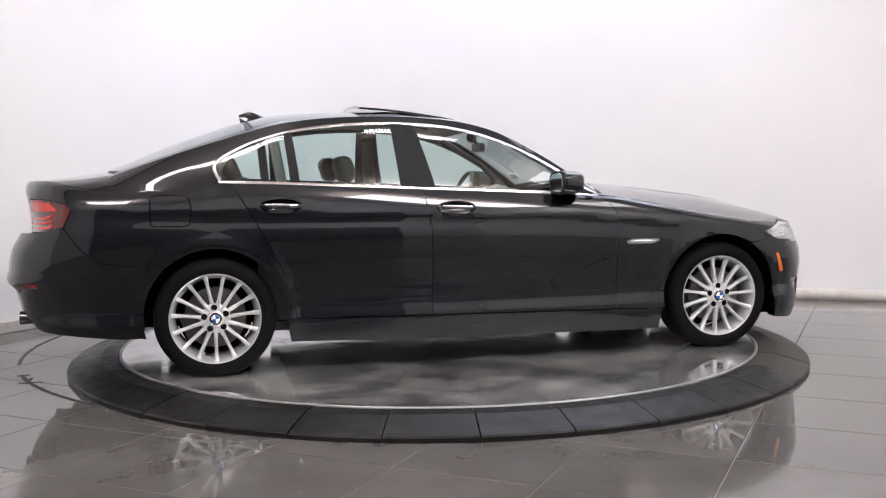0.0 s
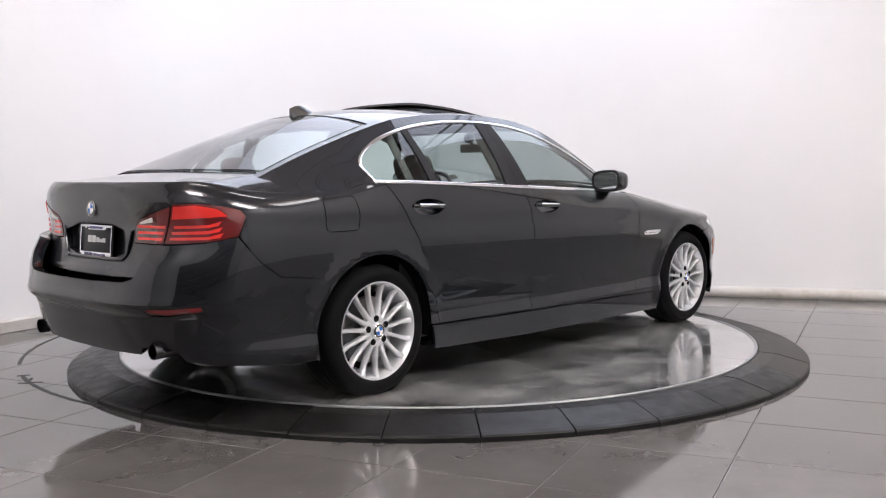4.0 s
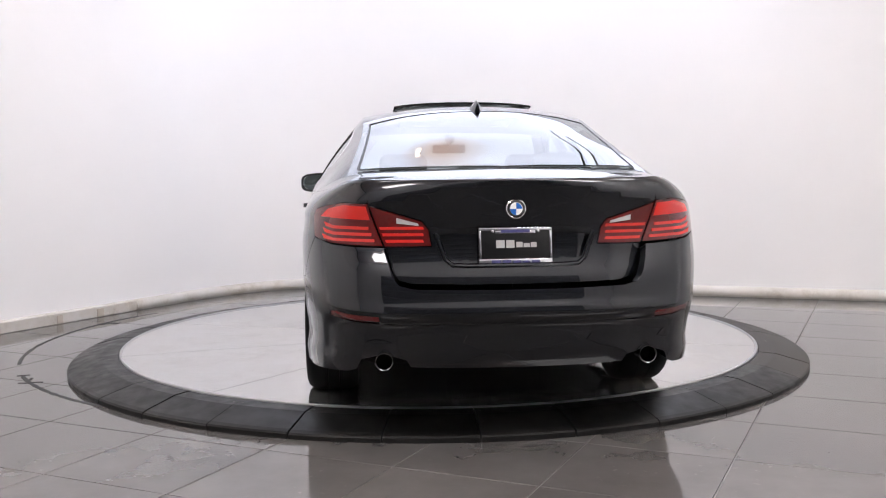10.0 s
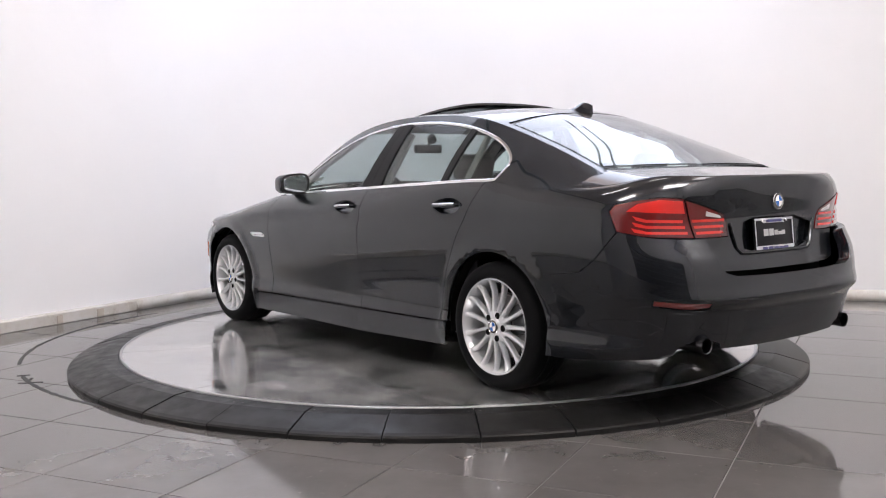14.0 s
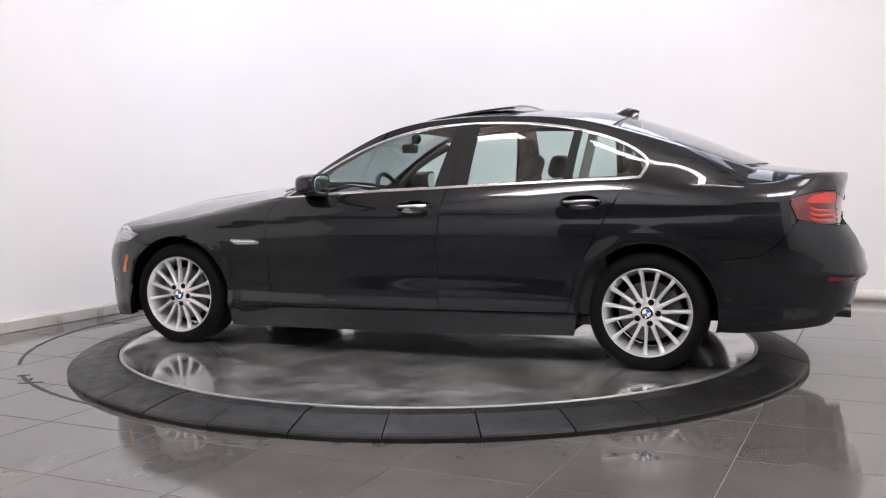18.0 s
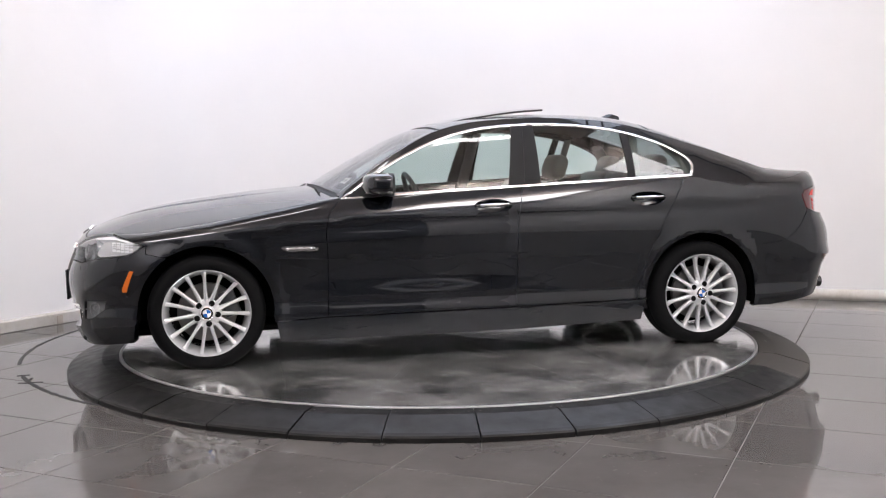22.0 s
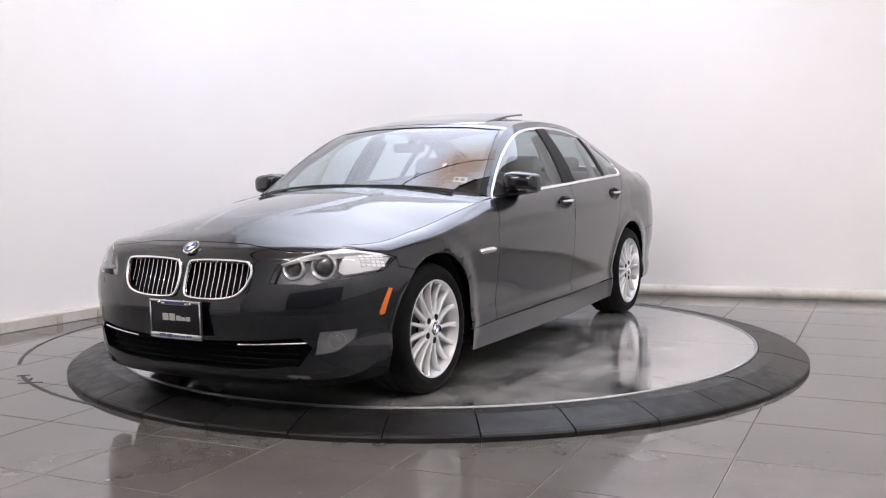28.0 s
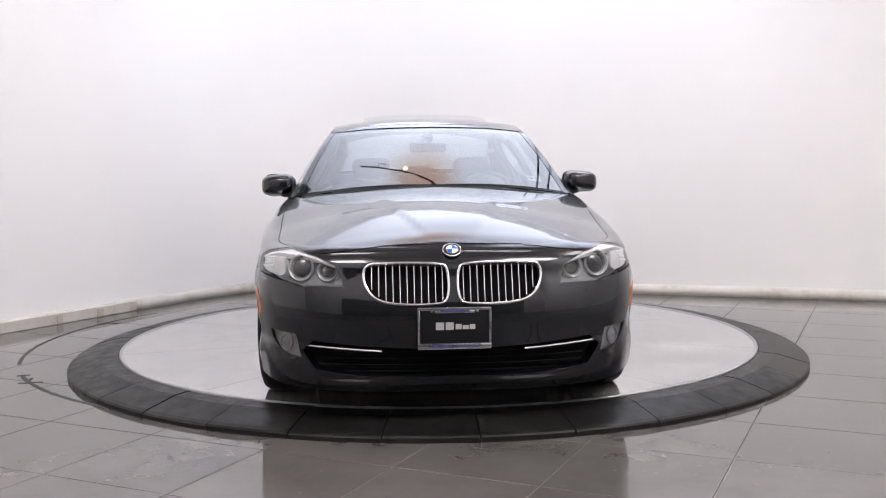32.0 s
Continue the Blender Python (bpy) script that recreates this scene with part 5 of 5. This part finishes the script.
def build_fittings(car, doors, doors_r, boot, bumper):
    for sgi, sg in enumerate((1, -1)):
        for door, (x0, x1, zc) in ((doors[sgi], HANDLES[0]), (doors_r[sgi], HANDLES[1])):
            sc, vc = sx((x0 + x1) / 2, zc - 0.004)

            def hollow(u, v):
                p, n = Vector(flank(u, v)), -normal_at(flank, u, v)
                return tuple(p - n * 0.022 * max(0.0, 1 - ((u - sc) / 0.13) ** 2 - ((v - vc) / 0.046) ** 2))
            h = panel("handle", inset(cup_outline(x0, x1, zc), -0.003), hollow, door, PAINT, -1, cell=0.012, step=0.012, lift=-0.001, gap=0, flange=False, mirror=sg < 0, label="door handle in an oval cup, chrome topped")
            bm = bmesh.new()
            pts = []
            for i in range(11):
                u = i / 10
                x = x0 + (x1 - x0) * u
                p = Vector(flank(*sx(x, zc)))
                p.y += 0.002 + 0.022 * math.sin(math.pi * u) ** 0.6
                p.z += 0.004 - 0.006 * u
                p.y *= sg
                pts.append(p)
            tube(bm, pts, 0.0095, 10, flat=1.25)
            part("grip", bm, PAINT, h)
            bm = bmesh.new()
            tube(bm, [p + Vector((0, sg * 0.0075, 0.004)) for p in pts[1:-1]], 0.0062, 8, flat=1.2)
            part("chrome_strip", bm, CHROME, h, "chrome handle strip")
        # side repeater
        rep = [sx(x, z) for x, z in ((0.862, 0.668), (0.905, 0.680), (1.062, 0.678), (1.072, 0.668), (1.03, 0.650), (0.872, 0.652))]
        r = panel("side_repeater", rep, flank, car, CHROME, -1, lift=0.006, gap=0.0, depth=0.01, mirror=sg < 0, label="chrome-framed side repeater lamp on the wing")
        strip("chrome_blade", [sx(0.885 + 0.16 * i / 6, 0.666) for i in range(7)], flank, r, CHROME, -1, 0.010, 0.004, 0.008, mirror=sg < 0)
        for i in range(3):
            a = 0.90 + 0.045 * i
            panel("lens", [sx(a, 0.660), sx(a + 0.03, 0.660), sx(a + 0.034, 0.673), sx(a + 0.004, 0.673)], flank, r, REFLECTOR, -1, lift=0.0085, gap=0.001, depth=0.003, mirror=sg < 0)
        mk = [sx(x, z) for x, z in ((1.866, 0.562), (1.886, 0.566), (1.932, 0.460), (1.926, 0.446), (1.906, 0.448))]
        panel("side_marker", mk, flank, bumper, AMBER, -1, lift=0.004, gap=0, depth=0.006, mirror=sg < 0, label="amber side marker")
        # washer cover line
        wp = [sy(sg * y, z, 1) for y, z in ((0.60, 0.583), (0.66, 0.585), (0.675, 0.560), (0.585, 0.558))]
        panel("washer_cover", wp, flank, bumper, PAINT, -1, lift=0.0025, gap=0.0, depth=0.004, mirror=False, label="headlamp washer cover")
        # mirror
        mir = new("door_mirror")
        mir.parent = car
        tagged(mir, "dark painted door mirror on a short arm")
        bm = bmesh.new()
        bmesh.ops.create_uvsphere(bm, u_segments=28, v_segments=18, radius=1.0)
        for v in bm.verts:
            x, y, z = v.co
            p = lambda a, n: math.copysign(abs(a) ** n, a)
            x, y, z = p(x, 0.62), p(y, 0.55), p(z, 0.55)
            taper = 1 - 0.12 * (y + 1) / 2
            xx = 0.125 * x * (0.28 if x < 0 else 1.0) * taper
            v.co = Vector((0.480 + xx - 0.014 * y, 0.918 + 0.098 * y, 1.014 + 0.068 * z * taper - 0.004 * y))
            v.co.y *= sg
        part("housing", bm, PAINT, mir)
        bm = bmesh.new()
        slab(bm, 0.096, 0.066, -0.012, 0.010)
        bmesh.ops.transform(bm, matrix=Matrix.Translation((0.4445, sg * 0.912, 1.013)) @ Matrix.Rotation(radians(-4 * sg), 4, "Z"), verts=bm.verts[:])
        part("mirror_frame", bm, SATINBLACK, mir, "black mirror frame")
        bm = bmesh.new()
        slab(bm, 0.083, 0.053, -0.0135, 0.004)
        bmesh.ops.transform(bm, matrix=Matrix.Translation((0.4435, sg * 0.915, 1.013)) @ Matrix.Rotation(radians(-4 * sg), 4, "Z"), verts=bm.verts[:])
        part("mirror_glass", bm, material("mirror_silver", (0.50, 0.57, 0.57), 0.03, 1.0) if sg > 0 else bpy.data.materials["mirror_silver"], mir, "mirror glass")
        bm = bmesh.new()
        tube(bm, [(0.575, sg * 0.835, 0.958), (0.545, sg * 0.865, 0.955), (0.495, sg * 0.905, 0.964)], 0.026, 12, flat=0.6)
        part("arm", bm, SATINBLACK, mir, "black mirror arm")
        bm = bmesh.new()
        tri = [(0.705, 0.944), (0.56, 0.952), (0.56, 1.02)]
        panel("mirror_base", tri, cabin, mir, SATINBLACK, -1, lift=0.001, gap=0, depth=0.004, mirror=sg < 0, label="black mirror base")
        # exhaust
        bm = bmesh.new()
        mt = Matrix.Translation((-2.41, sg * 0.55, 0.321)) @ Matrix.Rotation(radians(-90), 4, "Y")
        lathe(bm, [(0.034, -0.30), (0.0345, 0.06), (0.037, 0.095), (0.0365, 0.100), (0.0335, 0.098), (0.032, 0.04), (0.031, -0.2)], 32, m=mt)
        ex = part("exhaust_tip", bm, TIPSTEEL, car, "round chrome exhaust tip")
        bm = bmesh.new()
        lathe(bm, [(0.0325, 0.02), (0.0001, 0.02)], 24, m=mt)
        part("bore", bm, MATT, ex)
    # badges
    n = Vector((0.62, 0, 0.78))
    c = Vector((2.213, 0, bonnet_z(2.19, 0) - 0.006))
    badge("front_badge", facing(c, n), 0.041, car)
    c = Vector(flank(SR, 0.934))
    badge("rear_badge", facing(c + Vector((-0.004, 0, 0)), (-1, 0, 0.05)), 0.041, boot)
    # plates
    for nm, cx, cz, hw, hh, way, par in (("front_plate", 2.328, 0.424, 0.157, 0.090, 1, bumper), ("rear_plate", -2.466, 0.779, 0.152, 0.077, -1, boot)):
        m = facing((cx, 0, cz), (way, 0, 0.10 if way < 0 else -0.02))
        bm = bmesh.new()
        box(bm, -hw, hw, -hh, hh, -0.010, 0.0, 0.003)
        bmesh.ops.transform(bm, matrix=m, verts=bm.verts[:])
        pl = part(nm, bm, PLATEDARK, par, "black dealer plate in a silver frame with unreadable bars")
        bm = bmesh.new()
        t, b = 0.012, 0.026
        for x0, x1, y0, y1 in ((-hw, hw, hh - t, hh), (-hw, hw, -hh, -hh + b), (-hw, -hw + t * 0.8, -hh + b, hh - t), (hw - t * 0.8, hw, -hh + b, hh - t)):
            box(bm, x0, x1, y0, y1, 0.0, 0.005, 0.0015)
        box(bm, -hw * 0.55, hw * 0.55, hh - t - 0.012, hh - t, 0.0, 0.004, 0.001)
        bmesh.ops.transform(bm, matrix=m, verts=bm.verts[:])
        part("plate_frame", bm, PLATEFRAME, pl, "silver plate frame")
        bars = [(-0.080, -0.045, -0.010, 0.024), (-0.038, -0.004, -0.010, 0.024), (0.004, 0.030, -0.008, 0.016), (0.034, 0.060, -0.008, 0.010), (0.064, 0.088, -0.008, 0.014)]
        for x0, x1, y0, y1 in bars:
            bm = bmesh.new()
            box(bm, x0, x1, y0 + 0.004, y1 + 0.002, 0.0, 0.002)
            bmesh.ops.transform(bm, matrix=m, verts=bm.verts[:])
            part("bar", bm, PLATEINK, pl, "grey bar in place of writing")
        for x0, x1, y0, y1 in ((-0.10, -0.062, -hh + 0.006, -hh + 0.021), (-0.055, -0.02, -hh + 0.006, -hh + 0.021), (-0.012, 0.022, -hh + 0.008, -hh + 0.019), (0.028, 0.06, -hh + 0.008, -hh + 0.017), (0.066, 0.10, -hh + 0.008, -hh + 0.019), (-0.06, 0.06, hh - t - 0.008, hh - t + 0.004)):
            bm = bmesh.new()
            box(bm, x0, x1, y0, y1, 0.004, 0.006)
            bmesh.ops.transform(bm, matrix=m, verts=bm.verts[:])
            part("frame_bar", bm, FRAMEBLUE, pl, "dark blue bar on the frame")
        for a in (-1, 1):
            bm = bmesh.new()
            lathe(bm, [(0.0065, 0.0), (0.006, 0.007), (0.0001, 0.008)], 14, m=m @ Matrix.Translation((a * hw * 0.62, hh - 0.014, 0.0)))
            part("screw", bm, CHROME, pl)
    # aerial
    bm = bmesh.new()
    base = crown(-1.17, 0)
    secs = []
    for u in range(9):
        t = u / 8
        hgt = 0.062 * smoothstep(0.0, 0.75, t) * (1 - 0.10 * smoothstep(0.8, 1, t))
        wd = 0.040 * math.sin(math.pi * (0.12 + 0.78 * t)) ** 0.7
        x = base[0] + 0.10 - 0.19 * t
        zb = crown(x, 0)[2] - 0.004
        secs.append([bm.verts.new((x - 0.012 * k * (t), y * wd * (1 - k) ** 0.7, zb + hgt * k)) for k, y in ((0, -1), (0.5, -1), (0.85, -1), (1, 0), (0.85, 1), (0.5, 1), (0, 1))])
    for a, b in zip(secs, secs[1:]):
        for j in range(6):
            bm.faces.new((a[j], b[j], b[j + 1], a[j + 1]))
    bm.faces.new(secs[-1]), bm.faces.new(secs[0])
    part("roof_aerial", bm, PAINT, car, "shark-fin roof aerial")
    # wipers
    for y0, y1 in ((0.62, 0.02), (0.05, -0.52)):
        bm = bmesh.new()
        pts = []
        for i in range(8):
            y = y0 + (y1 - y0) * i / 7
            t = 0.722 - 0.006 * math.sin(i / 7 * math.pi)
            p = Vector(crown(t, max(-0.94, min(0.94, y / rail_y(t)))))
            pts.append(p + Vector((0.010, 0, -0.002)))
        tube(bm, pts, 0.0032, 6)
        tube(bm, [pts[3] + Vector((0.012, 0, -0.002)), pts[0] + Vector((0.05, 0.02, -0.012))], 0.005, 6)
        part("wiper", bm, BLACK, car, "black windscreen wiper")
    # inspection sticker inside the windscreen
    bm = bmesh.new()
    corner = [crown(t, q) for t, q in ((0.655, 0.74), (0.655, 0.84), (0.612, 0.84), (0.612, 0.74))]
    vs = [bm.verts.new((x - 0.006, y, z - 0.004)) for x, y, z in corner]
    bm.faces.new(vs)
    st = part("inspection_sticker", bm, PAPER, car, "small white windscreen sticker")
    bm = bmesh.new()
    for q0, q1 in ((0.752, 0.778), (0.795, 0.822)):
        vs = [bm.verts.new(Vector(crown(t, q)) + Vector((-0.004, 0, -0.0025))) for t, q in ((0.645, q0), (0.645, q1), (0.625, q1), (0.625, q0))]
        bm.faces.new(vs)
    part("sticker_bars", bm, PLATEDARK, st, smooth=False)
    # under side
    bm = bmesh.new()
    box(bm, -1.05, 1.05, -0.80, 0.80, 0.165, 0.20, 0.01)
    box(bm, 1.9, 2.18, -0.60, 0.60, 0.15, 0.18, 0.01)
    box(bm, 1.05, 1.92, -0.60, 0.60, 0.16, 0.20, 0.01)
    box(bm, -2.30, -1.05, -0.58, 0.58, 0.27, 0.31, 0.02)
    part("underbody", bm, MATT, car, "dark underbody trays")
    for cx in (HUB_X, -HUB_X):
        for sg in (1, -1):
            bm = bmesh.new()
            n = 20
            rows = []
            for y in (0.86, 0.58):
                rows.append([bm.verts.new((cx + 0.385 * math.cos(radians(-12 + 204 * i / n)), sg * y, HUB_Z + 0.385 * math.sin(radians(-12 + 204 * i / n)))) for i in range(n + 1)])
            for i in range(n):
                bm.faces.new((rows[0][i], rows[0][i + 1], rows[1][i + 1], rows[1][i]))
            bm.faces.new(rows[1])
            part("arch_liner", bm, MATT, car, "dark wheel arch liner")
    for sg in (1, -1):
        bm = bmesh.new()
        tube(bm, [(-2.1, sg * 0.55, 0.30), (-1.7, sg * 0.40, 0.30), (-1.2, sg * 0.1, 0.24), (0.8, sg * 0.05, 0.2)], 0.03, 10)
        part("exhaust_pipe", bm, LAMPGREY, car, "grey exhaust pipe")


def cushion(bm, x0, x1, y0, y1, z0, z1, r, m=None):
    return box(bm, x0, x1, y0, y1, z0, z1, r, 4, m)


def build_interior(car):
    bm = bmesh.new()
    box(bm, -1.25, 0.75, -0.78, 0.78, 0.22, 0.27)
    box(bm, -1.95, -1.22, -0.66, 0.66, 0.985, 1.005, 0.004)
    part("cabin_floor", bm, DASH, car, "dark cabin floor and parcel shelf")
    for sg in (1, -1):
        bm = bmesh.new()
        box(bm, -1.25, 0.72, 0.77, 0.80, 0.28, 0.93, 0.01) if sg > 0 else box(bm, -1.25, 0.72, -0.80, -0.77, 0.28, 0.93, 0.01)
        box(bm, -0.25, 0.45, sg * 0.735 - 0.04, sg * 0.735 + 0.04, 0.66, 0.71, 0.015)
        part("door_card", bm, DASH, car, "dark door lining")
    bm = bmesh.new()
    n = 12
    rows = []
    for i in range(n + 1):
        y = -0.76 + 1.52 * i / n
        hump = 0.045 * math.exp(-((y - 0.37) / 0.17) ** 2)
        rows.append([bm.verts.new((x, y, z + (hump if 0.3 < x < 0.6 else 0))) for x, z in ((0.36, 0.45), (0.33, 0.80), (0.37, 0.915), (0.47, 0.945), (0.62, 0.945), (0.80, 0.925), (0.80, 0.5))])
    for a, b in zip(rows, rows[1:]):
        for j in range(6):
            bm.faces.new((a[j], b[j], b[j + 1], a[j + 1]))
    part("dashboard", bm, DASH, car, "dark dashboard")
    sw = new("steering_wheel")
    sw.parent = car
    sw.matrix_local = Matrix.Translation((0.20, 0.37, 0.90)) @ Matrix.Rotation(radians(-66), 4, "Y")
    bm = bmesh.new()
    tube(bm, [(0.185 * math.cos(i * math.pi / 16), 0.185 * math.sin(i * math.pi / 16), 0) for i in range(32)], 0.015, 10, True)
    part("wheel_rim", bm, BLACK, sw)
    bm = bmesh.new()
    box(bm, -0.06, 0.06, -0.075, 0.075, -0.03, 0.02, 0.02, 3)
    for a in (90, 270, 180):
        vs = box(bm, 0.05, 0.18, -0.02, 0.02, -0.008, 0.008, 0.005)
        bmesh.ops.rotate(bm, verts=vs, cent=(0, 0, 0), matrix=Matrix.Rotation(radians(a), 3, "Z"))
    part("boss", bm, DASH, sw)
    for sg in (1, -1):
        seat = new("front_seat")
        seat.parent = car
        tagged(seat, "dark grey leather front seat with a headrest")
        seat.location = (-0.30, sg * 0.37, 0)
        bm = bmesh.new()
        cushion(bm, -0.26, 0.28, -0.25, 0.25, 0.36, 0.52, 0.06)
        part("seat_base", bm, LEATHER, seat)
        bm = bmesh.new()
        m = Matrix.Translation((-0.24, 0, 0.47)) @ Matrix.Rotation(radians(-17), 4, "Y")
        cushion(bm, -0.06, 0.08, -0.235, 0.235, 0.0, 0.56, 0.055, m)
        for a in (-1, 1):
            cushion(bm, 0.0, 0.12, a * 0.20 - 0.045, a * 0.20 + 0.045, 0.06, 0.48, 0.03, m)
        part("backrest", bm, LEATHER, seat)
        bm = bmesh.new()
        cushion(bm, -0.03, 0.075, -0.135, 0.135, 0.575, 0.735, 0.05, m)
        part("headrest", bm, LEATHER, seat)
        for a in (-0.06, 0.06):
            bm = bmesh.new()
            tube(bm, [m @ Vector((0.01, a, 0.52)), m @ Vector((0.015, a, 0.62))], 0.007, 8)
            part("headrest_post", bm, SATIN, seat)
    bench = new("rear_seat")
    bench.parent = car
    tagged(bench, "dark grey leather rear bench with headrests")
    bm = bmesh.new()
    cushion(bm, -1.12, -0.62, -0.68, 0.68, 0.36, 0.55, 0.06)
    part("seat_base", bm, LEATHER, bench)
    m = Matrix.Translation((-1.12, 0, 0.50)) @ Matrix.Rotation(radians(-22), 4, "Y")
    for y0, y1 in ((-0.68, -0.20), (-0.19, 0.19), (0.20, 0.68)):
        bm = bmesh.new()
        cushion(bm, -0.07, 0.07, y0, y1, 0.0, 0.60, 0.05, m)
        part("backrest", bm, LEATHER, bench)
    for y in (-0.40, 0.0, 0.40):
        bm = bmesh.new()
        h = 0.70 if y else 0.64
        cushion(bm, -0.06, 0.04, y - 0.125, y + 0.125, 0.56, h + 0.03, 0.045, m)
        part("headrest", bm, LEATHER, bench)
    # lining under the roof
    lining = lambda t, q: crown(t, q)
    panel("headlining", [(-0.02 + 0.07, -0.95), (-0.02 + 0.07, 0.95), (-1.22, 0.95), (-1.22, -0.95)], lining, car, HEADLINING, 1, cell=0.08, lift=-0.035, gap=0.0, flange=False, label="pale grey headlining", holes=[[(-0.06, -0.6), (-0.06, 0.6), (-0.54, 0.6), (-0.54, -0.6)]])
    for sg in (1, -1):
        for pts, r in (([(-0.36, 0.79, 0.95), (-0.41, 0.60, 1.30)], 0.045), ([(0.66, 0.775, 0.94), (0.45, 0.69, 1.12), (0.12, 0.585, 1.31)], 0.035), ([(-1.10, 0.775, 0.98), (-1.14, 0.60, 1.30)], 0.03), ([(-1.50, 0.74, 1.0), (-1.45, 0.66, 1.14), (-1.36, 0.58, 1.24)], 0.05)):
            bm = bmesh.new()
            tube(bm, [(x, y * sg, z) for x, y, z in pts], r, 8, flat=0.5)
            part("pillar_lining", bm, HEADLINING, car, "grey inner pillar trim")
    bm = bmesh.new()
    cushion(bm, 0.215, 0.245, -0.115, 0.115, 1.205, 1.265, 0.014)
    tube(bm, [(0.23, 0, 1.25), (0.19, 0, 1.30)], 0.012, 8)
    bmesh.ops.create_uvsphere(bm, u_segments=14, v_segments=8, radius=0.034, matrix=Matrix.Translation((0.185, 0.0, 1.300)))
    part("rear_view_mirror", bm, DASH, car, "inner rear-view mirror")


def build_car():
    car = thing("car", "dark grey metallic four-door saloon car with tinted windows", "car")
    doors, doors_r, boot, bumper = build_body(car)
    build_interior(car)
    build_fittings(car, doors, doors_r, boot, bumper)
    for x, sg, spin in ((HUB_X, 1, 9), (HUB_X, -1, 3), (-HUB_X, 1, 15), (-HUB_X, -1, 6)):
        build_wheel(car, x, sg, spin)
    return car


# ---- floor ----
def build_floor():
    floor = mesh_object("floor", [(-14, -16, FLOOR - 0.004), (16, -16, FLOOR - 0.004), (16, 8, FLOOR - 0.004), (-14, 8, FLOOR - 0.004), (-14, -16, FLOOR - 0.05), (16, -16, FLOOR - 0.05), (16, 8, FLOOR - 0.05), (-14, 8, FLOOR - 0.05)],
                        [(0, 1, 2, 3), (7, 6, 5, 4), (0, 4, 5, 1), (1, 5, 6, 2), (2, 6, 7, 3), (3, 7, 4, 0)], GROUT, None, "polished grey stone-look floor tiles with thin dark joints")
    tagged(floor, kind="structure")
    g, e = 0.0022, 0.002
    me = bpy.data.meshes.new("floor_tile")
    a, b = g, TILE - g
    me.from_pydata([(a, a, -0.004), (b, a, -0.004), (b, b, -0.004), (a, b, -0.004), (a + e, a + e, 0), (b - e, a + e, 0), (b - e, b - e, 0), (a + e, b - e, 0)], [],
                   [(4, 5, 6, 7), (0, 1, 5, 4), (1, 2, 6, 5), (2, 3, 7, 6), (3, 0, 4, 7)])
    me.materials.append(TILES)
    me.update()
    spots = []
    for i in range(-18, 12):
        for j in range(-16, 14):
            x, y = tile_point(i + 0.5, j + 0.5)
            lx = (x - CORNER[0]) * LEFT_WAY[1] - (y - CORNER[1]) * LEFT_WAY[0]
            bx = (x - CORNER[0]) * BACK_WAY[1] - (y - CORNER[1]) * BACK_WAY[0]
            if lx > 0.45 or bx < -0.45 or math.hypot(x, y) < 1.85:
                continue
            spots.append((math.hypot(x, y + 1.0), i, j))
    spots.sort()
    verts, faces = [], []
    for k, (_, i, j) in enumerate(spots):
        x, y = tile_point(i, j)
        m = Matrix.Translation((x, y, FLOOR + random.uniform(-0.0002, 0.0002))) @ Matrix.Rotation(TA, 4, "Z")
        if k < 260:
            ob = new("tile", me)
            ob.parent = floor
            ob.matrix_local = m
        else:
            o = len(verts)
            verts += [m @ Vector(p) for p in ((a, a, 0), (b, a, 0), (b, b, 0), (a, b, 0))]
            faces.append((o, o + 1, o + 2, o + 3))
    tagged(mesh_object("far_tiles", verts, faces, TILES, floor, "grey floor tiles farther off"), kind="stuff")
    # worn black line of an old, larger ring on the floor
    line = thing("floor_marking", "worn black arc line on the grey floor tiles", "floor marking", kind="structure")
    pts = []
    c0, r0 = (-0.45, 0.368), 2.329
    for k, (d0, d1) in enumerate(((146, 201), (211, 240))):
        bm = bmesh.new()
        n = 60
        rows = []
        for i in range(n + 1):
            d = radians(d0 + (d1 - d0) * i / n)
            w = 0.012 + 0.007 * noise.noise((i * 0.35, k * 9, 0))
            r = r0
            rows.append([bm.verts.new((c0[0] + (r + o) * math.cos(d), c0[1] + (r + o) * math.sin(d), z)) for o, z in ((-w, FLOOR + 0.0015), (w, FLOOR + 0.0015))])
        for p, q in zip(rows, rows[1:]):
            bm.faces.new((p[0], q[0], q[1], p[1]))
        part("arc", bm, TAPE, line)
    for x, y, r, l, w in ((-2.455, -0.80, 20, 0.07, 0.014), (-2.36, -0.95, 100, 0.15, 0.014), (-2.33, -1.00, 15, 0.13, 0.018), (-2.60, 1.12, 20, 0.17, 0.03)):
        bm = bmesh.new()
        box(bm, -l / 2, l / 2, -w / 2, w / 2, FLOOR + 0.0005, FLOOR + 0.0022)
        bmesh.ops.transform(bm, matrix=Matrix.Translation((x, y, 0)) @ Matrix.Rotation(radians(r), 4, "Z"), verts=bm.verts[:])
        part("dash", bm, TAPE, line)


def motions():
    rows = [(float(t), h) for t, h in enumerate(HEADING)]
    walk(disc, [(t, pose(AXIS_X, 0, 0, 0, 0, h)) for t, h in rows])
    walk(car, [(t, pose(0, 0, 0, 0, 0, h) @ pose(0.0103, -0.0865, 0, 0, 0, -0.15)) for t, h in rows])


build_room()
build_shutter()
build_lights()
disc = build_turntable()
car = build_car()
build_floor()
motions()
